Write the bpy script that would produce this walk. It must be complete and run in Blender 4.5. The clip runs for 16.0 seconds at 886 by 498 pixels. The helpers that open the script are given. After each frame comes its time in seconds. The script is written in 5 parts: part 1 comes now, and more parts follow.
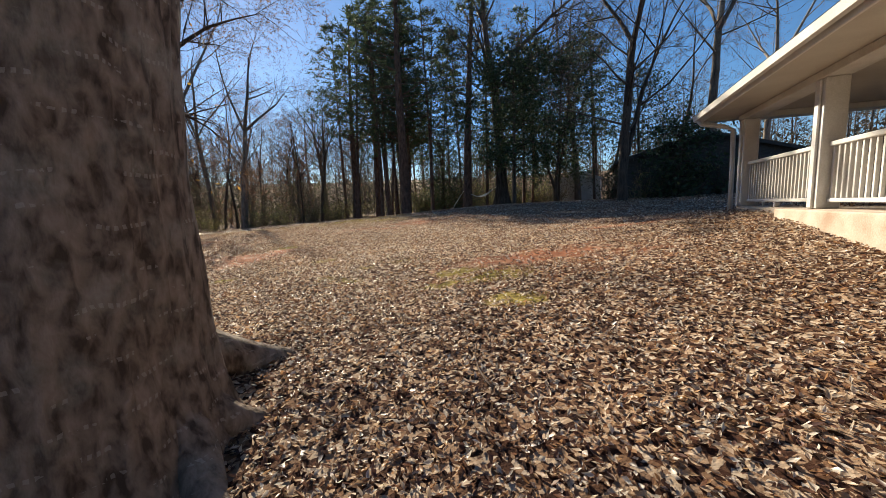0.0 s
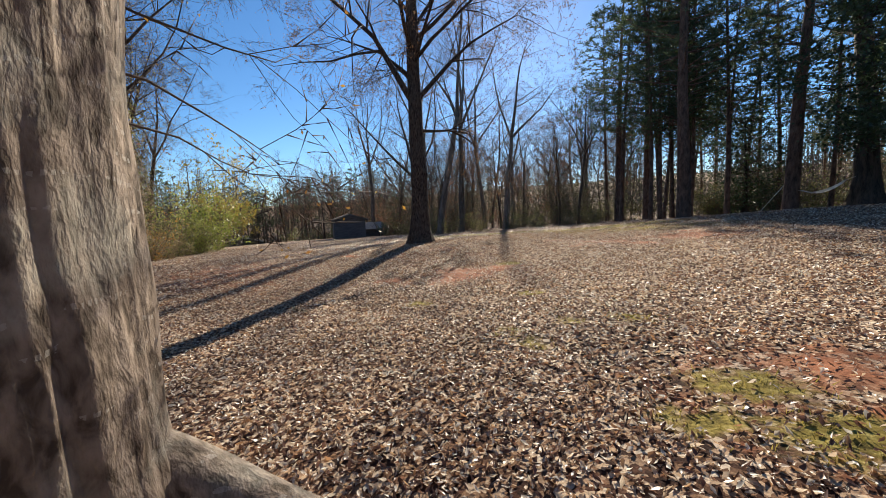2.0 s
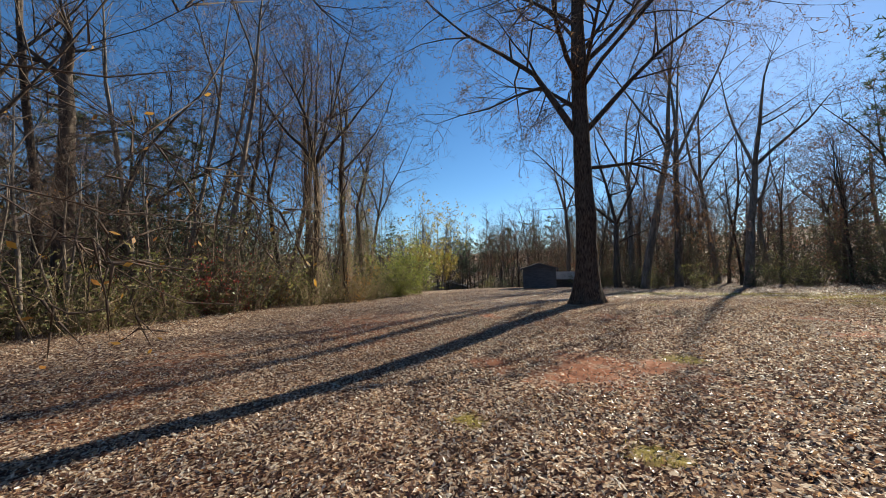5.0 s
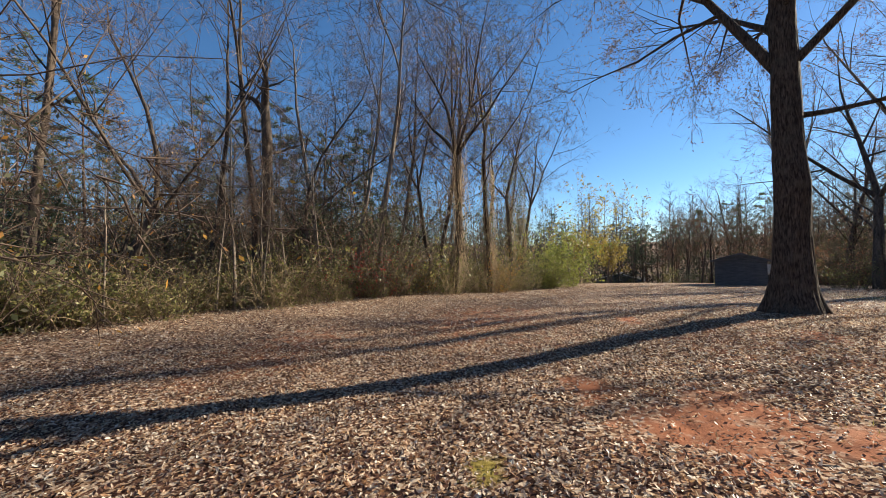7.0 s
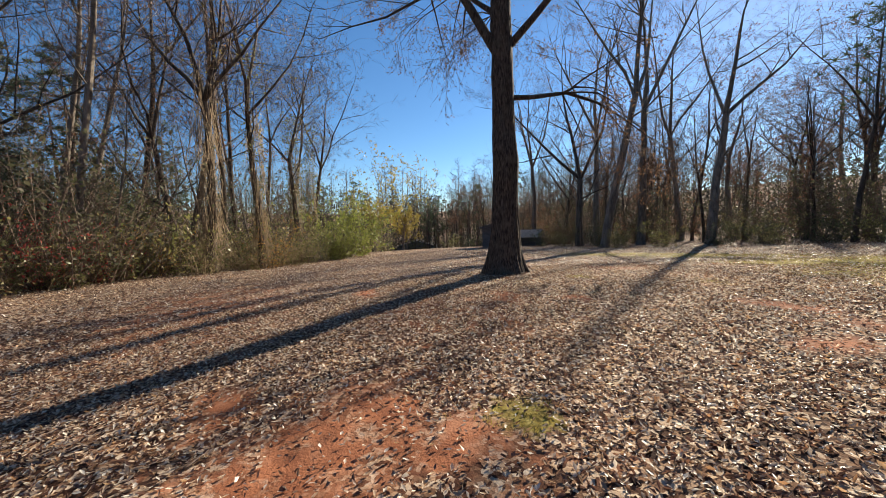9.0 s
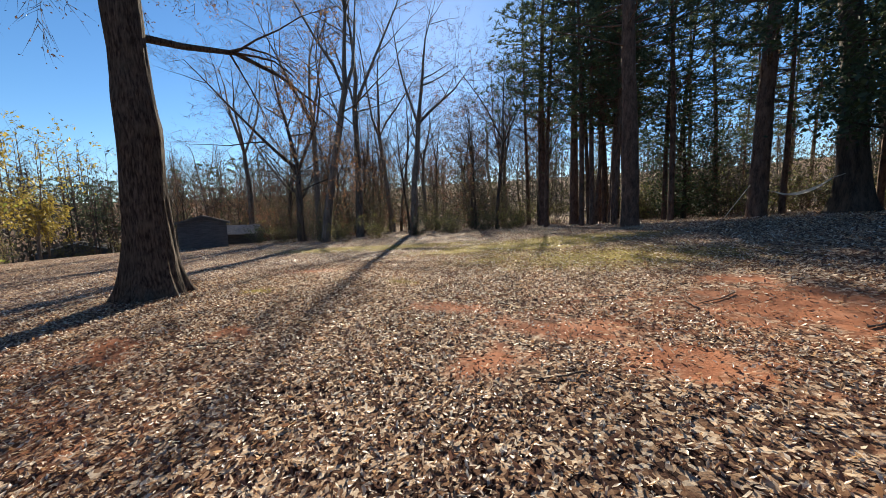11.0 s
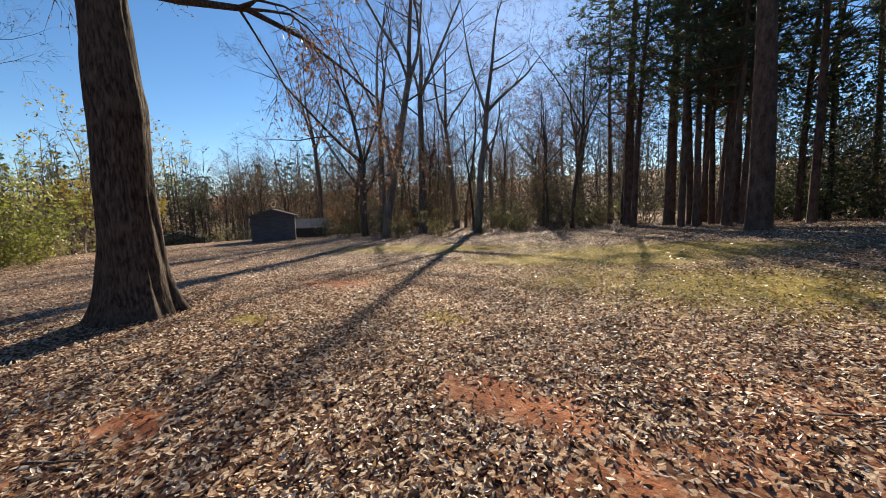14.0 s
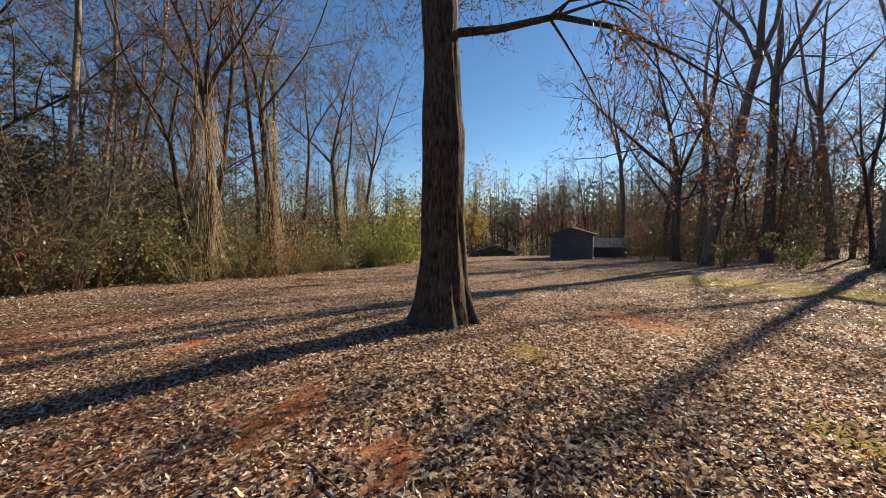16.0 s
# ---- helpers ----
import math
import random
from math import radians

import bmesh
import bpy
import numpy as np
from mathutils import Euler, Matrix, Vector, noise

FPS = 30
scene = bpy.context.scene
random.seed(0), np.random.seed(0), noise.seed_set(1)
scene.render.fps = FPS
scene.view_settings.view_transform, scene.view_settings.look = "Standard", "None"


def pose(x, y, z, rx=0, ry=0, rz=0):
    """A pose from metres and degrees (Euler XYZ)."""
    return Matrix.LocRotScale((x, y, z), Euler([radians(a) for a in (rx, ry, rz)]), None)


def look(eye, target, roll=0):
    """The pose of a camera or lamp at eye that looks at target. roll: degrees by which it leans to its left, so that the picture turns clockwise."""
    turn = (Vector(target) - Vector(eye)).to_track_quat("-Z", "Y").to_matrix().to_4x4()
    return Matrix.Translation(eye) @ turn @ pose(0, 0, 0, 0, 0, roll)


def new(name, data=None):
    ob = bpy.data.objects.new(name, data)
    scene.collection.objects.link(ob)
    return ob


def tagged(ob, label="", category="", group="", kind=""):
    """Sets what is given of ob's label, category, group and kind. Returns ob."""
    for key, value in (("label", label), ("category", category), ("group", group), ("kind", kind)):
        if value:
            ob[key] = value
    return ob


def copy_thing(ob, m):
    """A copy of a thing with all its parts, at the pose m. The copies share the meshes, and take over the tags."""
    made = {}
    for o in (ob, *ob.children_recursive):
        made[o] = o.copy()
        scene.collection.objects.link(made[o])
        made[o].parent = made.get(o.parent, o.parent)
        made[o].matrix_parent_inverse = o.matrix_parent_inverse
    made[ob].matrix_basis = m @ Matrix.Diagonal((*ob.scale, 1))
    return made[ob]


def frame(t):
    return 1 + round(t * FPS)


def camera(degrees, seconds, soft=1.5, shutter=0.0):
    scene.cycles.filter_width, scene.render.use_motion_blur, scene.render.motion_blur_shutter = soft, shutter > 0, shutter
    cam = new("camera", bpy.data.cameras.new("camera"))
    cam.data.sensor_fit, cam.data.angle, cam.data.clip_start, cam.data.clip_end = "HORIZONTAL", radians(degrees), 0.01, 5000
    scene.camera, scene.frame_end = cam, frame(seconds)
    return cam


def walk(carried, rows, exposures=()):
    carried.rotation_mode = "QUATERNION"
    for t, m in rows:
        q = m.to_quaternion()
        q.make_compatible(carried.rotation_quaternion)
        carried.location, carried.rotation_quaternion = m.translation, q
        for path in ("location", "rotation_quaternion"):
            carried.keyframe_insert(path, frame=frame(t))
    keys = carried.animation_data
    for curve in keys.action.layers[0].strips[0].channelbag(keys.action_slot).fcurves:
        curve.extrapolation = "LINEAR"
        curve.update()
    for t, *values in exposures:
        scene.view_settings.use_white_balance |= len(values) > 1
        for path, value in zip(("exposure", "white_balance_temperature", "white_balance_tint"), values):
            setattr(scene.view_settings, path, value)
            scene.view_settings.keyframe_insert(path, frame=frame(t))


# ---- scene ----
cam = camera(100.1, 16.0, soft=0.9)
METRES, EYE = 15.2, 1.5
ROWS = [
    (0.0, 0.0, 0.0, 0.0, -0.21, -6.71, 1.77),
    (0.5, 0.0031, 0.0394, 0.0019, 11.38, -7.04, 1.93),
    (1.0, 0.0065, 0.0743, 0.0068, 23.68, -7.91, 1.97),
    (1.5, 0.0073, 0.1115, 0.0116, 35.28, -6.94, 2.12),
    (2.0, 0.0096, 0.1476, 0.016, 38.89, -5.47, 2.07),
    (2.5, 0.0042, 0.1806, 0.0173, 48.13, -4.83, 1.85),
    (3.0, 0.0016, 0.2169, 0.0226, 53.97, -4.03, 1.81),
    (3.5, 0.0008, 0.2508, 0.0265, 55.66, -1.58, 1.74),
    (4.0, -0.0057, 0.2856, 0.0257, 58.88, -0.96, 1.7),
    (4.5, -0.0101, 0.3167, 0.0264, 63.19, 1.78, 1.49),
    (5.0, -0.0196, 0.3393, 0.0269, 70.07, 2.69, 1.16),
    (5.2, -0.0245, 0.3490, 0.0271, 77.8, 2.3, 1.1),
    (7.3, -0.0780, 0.4640, 0.0288, 95.6, 1.25, 0.68),
    (7.5, -0.0846, 0.4774, 0.0289, 95.47, 0.85, 0.68),
    (8.0, -0.1053, 0.5123, 0.0269, 86.35, -1.04, 1.01),
    (8.5, -0.1228, 0.5488, 0.0252, 75.65, -2.21, 1.31),
    (9.0, -0.1364, 0.5819, 0.0284, 66.89, -3.87, 1.53),
    (9.5, -0.1515, 0.6186, 0.0297, 52.59, -4.77, 1.69),
    (10.0, -0.1601, 0.6573, 0.0326, 37.5, -5.73, 1.92),
    (10.2, -0.1642, 0.6692, 0.0329, 34.2, -5.8, 1.9),
    (12.3, -0.2045, 0.7900, 0.0355, 19.4, -6.9, 1.62),
    (12.5, -0.2087, 0.8011, 0.0358, 17.95, -6.93, 1.61),
    (13.0, -0.221, 0.8266, 0.0392, 19.78, -7.07, 1.66),
    (13.5, -0.2362, 0.8475, 0.0381, 27.44, -6.75, 1.53),
    (14.0, -0.2516, 0.862, 0.0395, 37.57, -6.76, 1.36),
    (14.5, -0.2638, 0.8756, 0.0414, 52.0, -6.36, 1.3),
    (15.0, -0.2775, 0.8864, 0.0395, 63.79, -5.57, 0.98),
    (15.5, -0.2989, 0.8949, 0.0409, 73.2, -4.4, 0.77),
    (16.0, -0.3142, 0.9034, 0.0399, 81.42, -3.14, 0.58),
]
walk(cam, [(t, pose(METRES * x, METRES * y, EYE + METRES * z, 90 + pitch, roll, yaw)) for t, x, y, z, yaw, pitch, roll in ROWS],
     exposures=[(0.0, 1.15, 6700, 8), (1.0, 1.4, 6600, 8), (1.5, 1.35, 6400, 8), (2.5, 1.05, 6200, 6), (4.0, 0.95, 6100, 5), (5.0, 1.05, 6200, 5), (7.5, 1.35, 6500, 8), (9.0, 1.25, 6500, 8), (12.5, 1.25, 6350, 7), (14.5, 1.25, 6900, 10), (16.0, 1.2, 7100, 10)])

# ---- light: low winter sun ahead, clear blue sky ----
SUN_AZ, SUN_EL = 26.3, 26.6  # degrees left of +y, degrees above the horizon
world = bpy.data.worlds.new("world")
scene.world = world
world.use_nodes = True
wn, wl = world.node_tree.nodes, world.node_tree.links
sky = wn.new("ShaderNodeTexSky")
sky.sky_type = "NISHITA"
sky.sun_disc = False
sky.sun_elevation, sky.sun_rotation = radians(SUN_EL), radians(-SUN_AZ)
sky.altitude, sky.air_density, sky.dust_density, sky.ozone_density = 100, 0.95, 0.1, 4.5
vivid = wn.new("ShaderNodeHueSaturation")
vivid.inputs["Saturation"].default_value = 1.12
wl.new(sky.outputs[0], vivid.inputs["Color"])
wl.new(vivid.outputs[0], wn["Background"].inputs[0])
wn["Background"].inputs[1].default_value = 0.062
sun = new("sun", bpy.data.lights.new("sun", "SUN"))
sun.data.energy, sun.data.angle, sun.data.color = 5.0, radians(0.6), (1.0, 0.885, 0.71)
away = Vector((-math.sin(radians(SUN_AZ)) * math.cos(radians(SUN_EL)), math.cos(radians(SUN_AZ)) * math.cos(radians(SUN_EL)), math.sin(radians(SUN_EL))))
sun.matrix_world = look(away * 90, (0, 0, 0))


# ---- materials ----
def mat(name, dark, light, scale=3.0, rough=0.85, bump=0.4, fine=40.0, stretch=(1, 1, 1), spec=0.25, depth=0.02, each=0.0):
    """Two-scale noise colour with fine relief; stretch shapes the grain, each varies copy by copy."""
    m = bpy.data.materials.new(name)
    m.use_nodes = True
    n, l = m.node_tree.nodes, m.node_tree.links
    b = n["Principled BSDF"]
    co, mp = n.new("ShaderNodeTexCoord"), n.new("ShaderNodeMapping")
    mp.inputs["Scale"].default_value = stretch
    l.new(co.outputs["Object"], mp.inputs[0])
    a, f = n.new("ShaderNodeTexNoise"), n.new("ShaderNodeTexNoise")
    a.inputs["Scale"].default_value, a.inputs["Detail"].default_value = scale, 5
    f.inputs["Scale"].default_value, f.inputs["Detail"].default_value = fine, 4
    l.new(mp.outputs[0], a.inputs["Vector"]), l.new(mp.outputs[0], f.inputs["Vector"])
    add = n.new("ShaderNodeMath")
    add.operation = "MULTIPLY_ADD"
    l.new(f.outputs[0], add.inputs[0])
    add.inputs[1].default_value = 0.6
    l.new(a.outputs[0], add.inputs[2])
    ramp = n.new("ShaderNodeValToRGB")
    ramp.color_ramp.elements[0].position, ramp.color_ramp.elements[1].position = 0.55, 1.05
    ramp.color_ramp.elements[0].color, ramp.color_ramp.elements[1].color = (*dark, 1), (*light, 1)
    l.new(add.outputs[0], ramp.inputs[0])
    out = ramp.outputs[0]
    if each:
        info, hsv, rng = n.new("ShaderNodeObjectInfo"), n.new("ShaderNodeHueSaturation"), n.new("ShaderNodeMapRange")
        l.new(info.outputs["Random"], rng.inputs[0])
        rng.inputs[3].default_value, rng.inputs[4].default_value = 1 - each, 1 + each
        l.new(rng.outputs[0], hsv.inputs["Value"]), l.new(out, hsv.inputs["Color"])
        out = hsv.outputs[0]
    l.new(out, b.inputs["Base Color"])
    b.inputs["Roughness"].default_value = rough
    b.inputs["Specular IOR Level"].default_value = spec
    bp = n.new("ShaderNodeBump")
    bp.inputs["Strength"].default_value, bp.inputs["Distance"].default_value = bump, depth
    l.new(add.outputs[0], bp.inputs["Height"]), l.new(bp.outputs[0], b.inputs["Normal"])
    return m


def leaf_mat(name, colours, rough=0.5, through_=0.35, spec=0.4, step=False):
    """Leaves: each island takes its own shade from the colours; some light passes through."""
    m = bpy.data.materials.new(name)
    m.use_nodes = True
    n, l = m.node_tree.nodes, m.node_tree.links
    b = n["Principled BSDF"]
    geo, ramp = n.new("ShaderNodeNewGeometry"), n.new("ShaderNodeValToRGB")
    ramp.color_ramp.interpolation = "CONSTANT" if step else "LINEAR"
    el = ramp.color_ramp.elements
    while len(el) < len(colours):
        el.new(0.5)
    for i, c in enumerate(colours):
        el[i].position, el[i].color = i / max(1, len(colours) - (0 if step else 1)), (*c, 1)
    l.new(geo.outputs["Random Per Island"], ramp.inputs[0])
    co, no, mix = n.new("ShaderNodeTexCoord"), n.new("ShaderNodeTexNoise"), n.new("ShaderNodeMixRGB")
    no.inputs["Scale"].default_value, no.inputs["Detail"].default_value = 60, 3
    l.new(co.outputs["Object"], no.inputs["Vector"])
    mix.blend_type = "MULTIPLY"
    mix.inputs[0].default_value = 0.3
    l.new(ramp.outputs[0], mix.inputs[1]), l.new(no.outputs[0], mix.inputs[2])
    gain = n.new("ShaderNodeBrightContrast")
    gain.inputs[1].default_value = 0.02
    l.new(mix.outputs[0], gain.inputs[0])
    l.new(gain.outputs[0], b.inputs["Base Color"])
    b.inputs["Roughness"].default_value, b.inputs["Specular IOR Level"].default_value = rough, spec
    tr, sh = n.new("ShaderNodeBsdfTranslucent"), n.new("ShaderNodeMixShader")
    l.new(gain.outputs[0], tr.inputs[0])
    sh.inputs[0].default_value = through_
    l.new(b.outputs[0], sh.inputs[1]), l.new(tr.outputs[0], sh.inputs[2])
    l.new(sh.outputs[0], n["Material Output"].inputs[0])
    return m


def ground_mat():
    """Leaf litter, bare red clay and mossy turf, blended by the masks on the sheet and broken up by noise."""
    m = bpy.data.materials.new("yard_soil")
    m.use_nodes = True
    n, l = m.node_tree.nodes, m.node_tree.links
    b = n["Principled BSDF"]
    co = n.new("ShaderNodeTexCoord")

    def noise_(scale, detail=5):
        t = n.new("ShaderNodeTexNoise")
        t.inputs["Scale"].default_value, t.inputs["Detail"].default_value = scale, detail
        l.new(co.outputs["Object"], t.inputs["Vector"])
        return t.outputs[0]

    def ramp_(src, stops):
        r = n.new("ShaderNodeValToRGB")
        while len(r.color_ramp.elements) < len(stops):
            r.color_ramp.elements.new(0.5)
        for e, (p, c) in zip(r.color_ramp.elements, stops):
            e.position, e.color = p, (*c, 1)
        l.new(src, r.inputs[0])
        return r.outputs[0]

    def mask(name, scale):
        at, ad, st = n.new("ShaderNodeAttribute"), n.new("ShaderNodeMath"), n.new("ShaderNodeMapRange")
        at.attribute_name = name
        ad.operation = "ADD"
        l.new(at.outputs["Fac"], ad.inputs[0]), l.new(noise_(scale, 7), ad.inputs[1])
        l.new(ad.outputs[0], st.inputs[0])
        st.inputs[1].default_value, st.inputs[2].default_value = 0.82, 1.12
        return st.outputs[0]

    def blend(fac, a, c):
        x = n.new("ShaderNodeMixRGB")
        l.new(fac, x.inputs[0]), l.new(a, x.inputs[1]), l.new(c, x.inputs[2])
        return x.outputs[0]

    vor = n.new("ShaderNodeTexVoronoi")
    vor.inputs["Scale"].default_value = 26
    vor.inputs["Randomness"].default_value = 1.0
    warp = n.new("ShaderNodeMixRGB")
    wn_ = n.new("ShaderNodeTexNoise")
    wn_.inputs["Scale"].default_value = 9
    l.new(co.outputs["Object"], wn_.inputs["Vector"])
    warp.inputs[0].default_value = 0.08
    l.new(co.outputs["Object"], warp.inputs[1]), l.new(wn_.outputs["Color"], warp.inputs[2])
    l.new(warp.outputs[0], vor.inputs["Vector"])
    sep = n.new("ShaderNodeSeparateColor")
    l.new(vor.outputs["Color"], sep.inputs[0])
    litter = ramp_(sep.outputs[0], [(0, (0.026, 0.012, 0.009)), (0.3, (0.075, 0.035, 0.023)), (0.55, (0.22, 0.125, 0.075)), (0.8, (0.44, 0.31, 0.21)), (1, (0.62, 0.5, 0.38))])
    clay = ramp_(noise_(3.5, 8), [(0.3, (0.2, 0.072, 0.038)), (0.55, (0.36, 0.14, 0.07)), (0.75, (0.5, 0.24, 0.14))])
    turf = ramp_(noise_(14, 6), [(0.3, (0.1, 0.075, 0.02)), (0.5, (0.26, 0.195, 0.045)), (0.72, (0.46, 0.37, 0.12))])
    k_clay, k_moss = mask("clay", 4), mask("moss", 6)
    col = blend(k_moss, blend(k_clay, litter, clay), turf)
    big = ramp_(noise_(0.35, 4), [(0.3, (0.72, 0.72, 0.72)), (0.7, (1, 1, 1))])
    mul = n.new("ShaderNodeMixRGB")
    mul.blend_type = "MULTIPLY"
    mul.inputs[0].default_value = 1
    l.new(col, mul.inputs[1]), l.new(big, mul.inputs[2])
    l.new(mul.outputs[0], b.inputs["Base Color"])
    b.inputs["Roughness"].default_value, b.inputs["Specular IOR Level"].default_value = 0.95, 0.1
    hs = n.new("ShaderNodeMath")
    hs.operation = "MULTIPLY_ADD"
    flat, cells = n.new("ShaderNodeMath"), n.new("ShaderNodeMath")
    flat.operation, cells.operation = "MAXIMUM", "MULTIPLY_ADD"
    l.new(k_clay, flat.inputs[0]), l.new(k_moss, flat.inputs[1])
    l.new(flat.outputs[0], cells.inputs[0])
    cells.inputs[1].default_value, cells.inputs[2].default_value = -0.6, 0.6
    l.new(sep.outputs[1], hs.inputs[0]), l.new(cells.outputs[0], hs.inputs[1])
    l.new(noise_(45, 6), hs.inputs[2])
    bp = n.new("ShaderNodeBump")
    bp.inputs["Strength"].default_value, bp.inputs["Distance"].default_value = 0.5, 0.02
    l.new(hs.outputs[0], bp.inputs["Height"]), l.new(bp.outputs[0], b.inputs["Normal"])
    return m


M_GROUND = ground_mat()
M_DARK = mat("dark_bark", (0.03, 0.023, 0.018), (0.14, 0.105, 0.08), 6, 0.9, 0.8, 30, (1, 1, 0.2), depth=0.03, each=0.3)
M_GREY = mat("grey_bark", (0.08, 0.065, 0.052), (0.27, 0.22, 0.175), 5, 0.9, 0.6, 30, (1, 1, 0.25), depth=0.02, each=0.3)
M_PINE = mat("pine_bark", (0.05, 0.03, 0.022), (0.20, 0.125, 0.09), 7, 0.9, 0.9, 26, (1, 1, 0.35), depth=0.03, each=0.2)
M_TWIG = mat("twig_bark", (0.07, 0.048, 0.036), (0.17, 0.12, 0.09), 8, 0.85, 0.2, 50, each=0.3)
M_DRY = mat("dry_vine", (0.16, 0.11, 0.065), (0.36, 0.27, 0.17), 6, 0.9, 0.3, 50)
M_LITTER = leaf_mat("fallen_leaf", [(0.07, 0.028, 0.018), (0.72, 0.55, 0.4), (0.14, 0.06, 0.034), (0.84, 0.72, 0.58), (0.42, 0.22, 0.1), (0.1, 0.042, 0.026), (0.78, 0.62, 0.46), (0.24, 0.11, 0.06), (0.88, 0.8, 0.69),
                                    (0.58, 0.36, 0.19), (0.17, 0.075, 0.045), (0.68, 0.5, 0.34)], 0.4, 0.4, 0.55, True)
M_BROWNLEAF = leaf_mat("brown_leaf", [(0.16, 0.07, 0.03), (0.3, 0.15, 0.06), (0.38, 0.2, 0.08)], 0.5, 0.4)
M_ORANGE = leaf_mat("orange_leaf", [(0.5, 0.2, 0.03), (0.6, 0.33, 0.04), (0.35, 0.13, 0.03)], 0.5, 0.5)
M_YELLOW = leaf_mat("yellow_leaf", [(0.35, 0.24, 0.03), (0.45, 0.34, 0.05), (0.25, 0.2, 0.03)], 0.5, 0.5)
M_RED = leaf_mat("red_leaf", [(0.36, 0.03, 0.025), (0.45, 0.08, 0.05), (0.25, 0.03, 0.03)], 0.5, 0.5)
M_GREEN = leaf_mat("shrub_leaf", [(0.07, 0.085, 0.018), (0.17, 0.175, 0.04), (0.3, 0.27, 0.08), (0.26, 0.19, 0.09)], 0.45, 0.5)
M_BRIGHT = leaf_mat("bright_green_leaf", [(0.16, 0.2, 0.025), (0.25, 0.28, 0.04), (0.34, 0.34, 0.07)], 0.45, 0.5)
M_HOLLY = leaf_mat("evergreen_leaf", [(0.02, 0.04, 0.012), (0.04, 0.07, 0.02), (0.07, 0.105, 0.03)], 0.48, 0.3, 0.35)
M_NEEDLE = leaf_mat("pine_needle", [(0.035, 0.06, 0.018), (0.065, 0.095, 0.03), (0.1, 0.12, 0.04)], 0.5, 0.35)
M_GRASS = leaf_mat("grass_blade", [(0.2, 0.17, 0.02), (0.34, 0.27, 0.04), (0.46, 0.35, 0.08)], 0.5, 0.5)
M_WHITE = mat("white_paint", (0.5, 0.48, 0.44), (0.7, 0.68, 0.65), 2, 0.5, 0.08, 60, depth=0.004)
M_SOFFIT = mat("soffit_paint", (0.4, 0.36, 0.31), (0.5, 0.46, 0.4), 1.5, 0.6, 0.06, 60, depth=0.004)
M_CONCRETE = mat("stained_concrete", (0.34, 0.24, 0.17), (0.55, 0.48, 0.40), 2.5, 0.85, 0.3, 50, depth=0.01)
M_SHINGLE = mat("roof_shingle", (0.05, 0.045, 0.042), (0.13, 0.115, 0.105), 4, 0.9, 0.5, 60, depth=0.01)
M_SIDING = mat("dark_siding", (0.05, 0.045, 0.04), (0.10, 0.09, 0.08), 2, 0.75, 0.2, 40, (1, 1, 4))
M_GREYWALL = mat("grey_siding", (0.085, 0.083, 0.085), (0.15, 0.148, 0.15), 2, 0.75, 0.2, 40, (1, 1, 4))
M_ROPE = leaf_mat("white_rope", [(0.9, 0.88, 0.84), (0.92, 0.9, 0.86)], 0.8, 0.4, 0.2)
M_STONE = mat("field_stone", (0.16, 0.12, 0.10), (0.34, 0.29, 0.25), 9, 0.85, 0.5, 50)


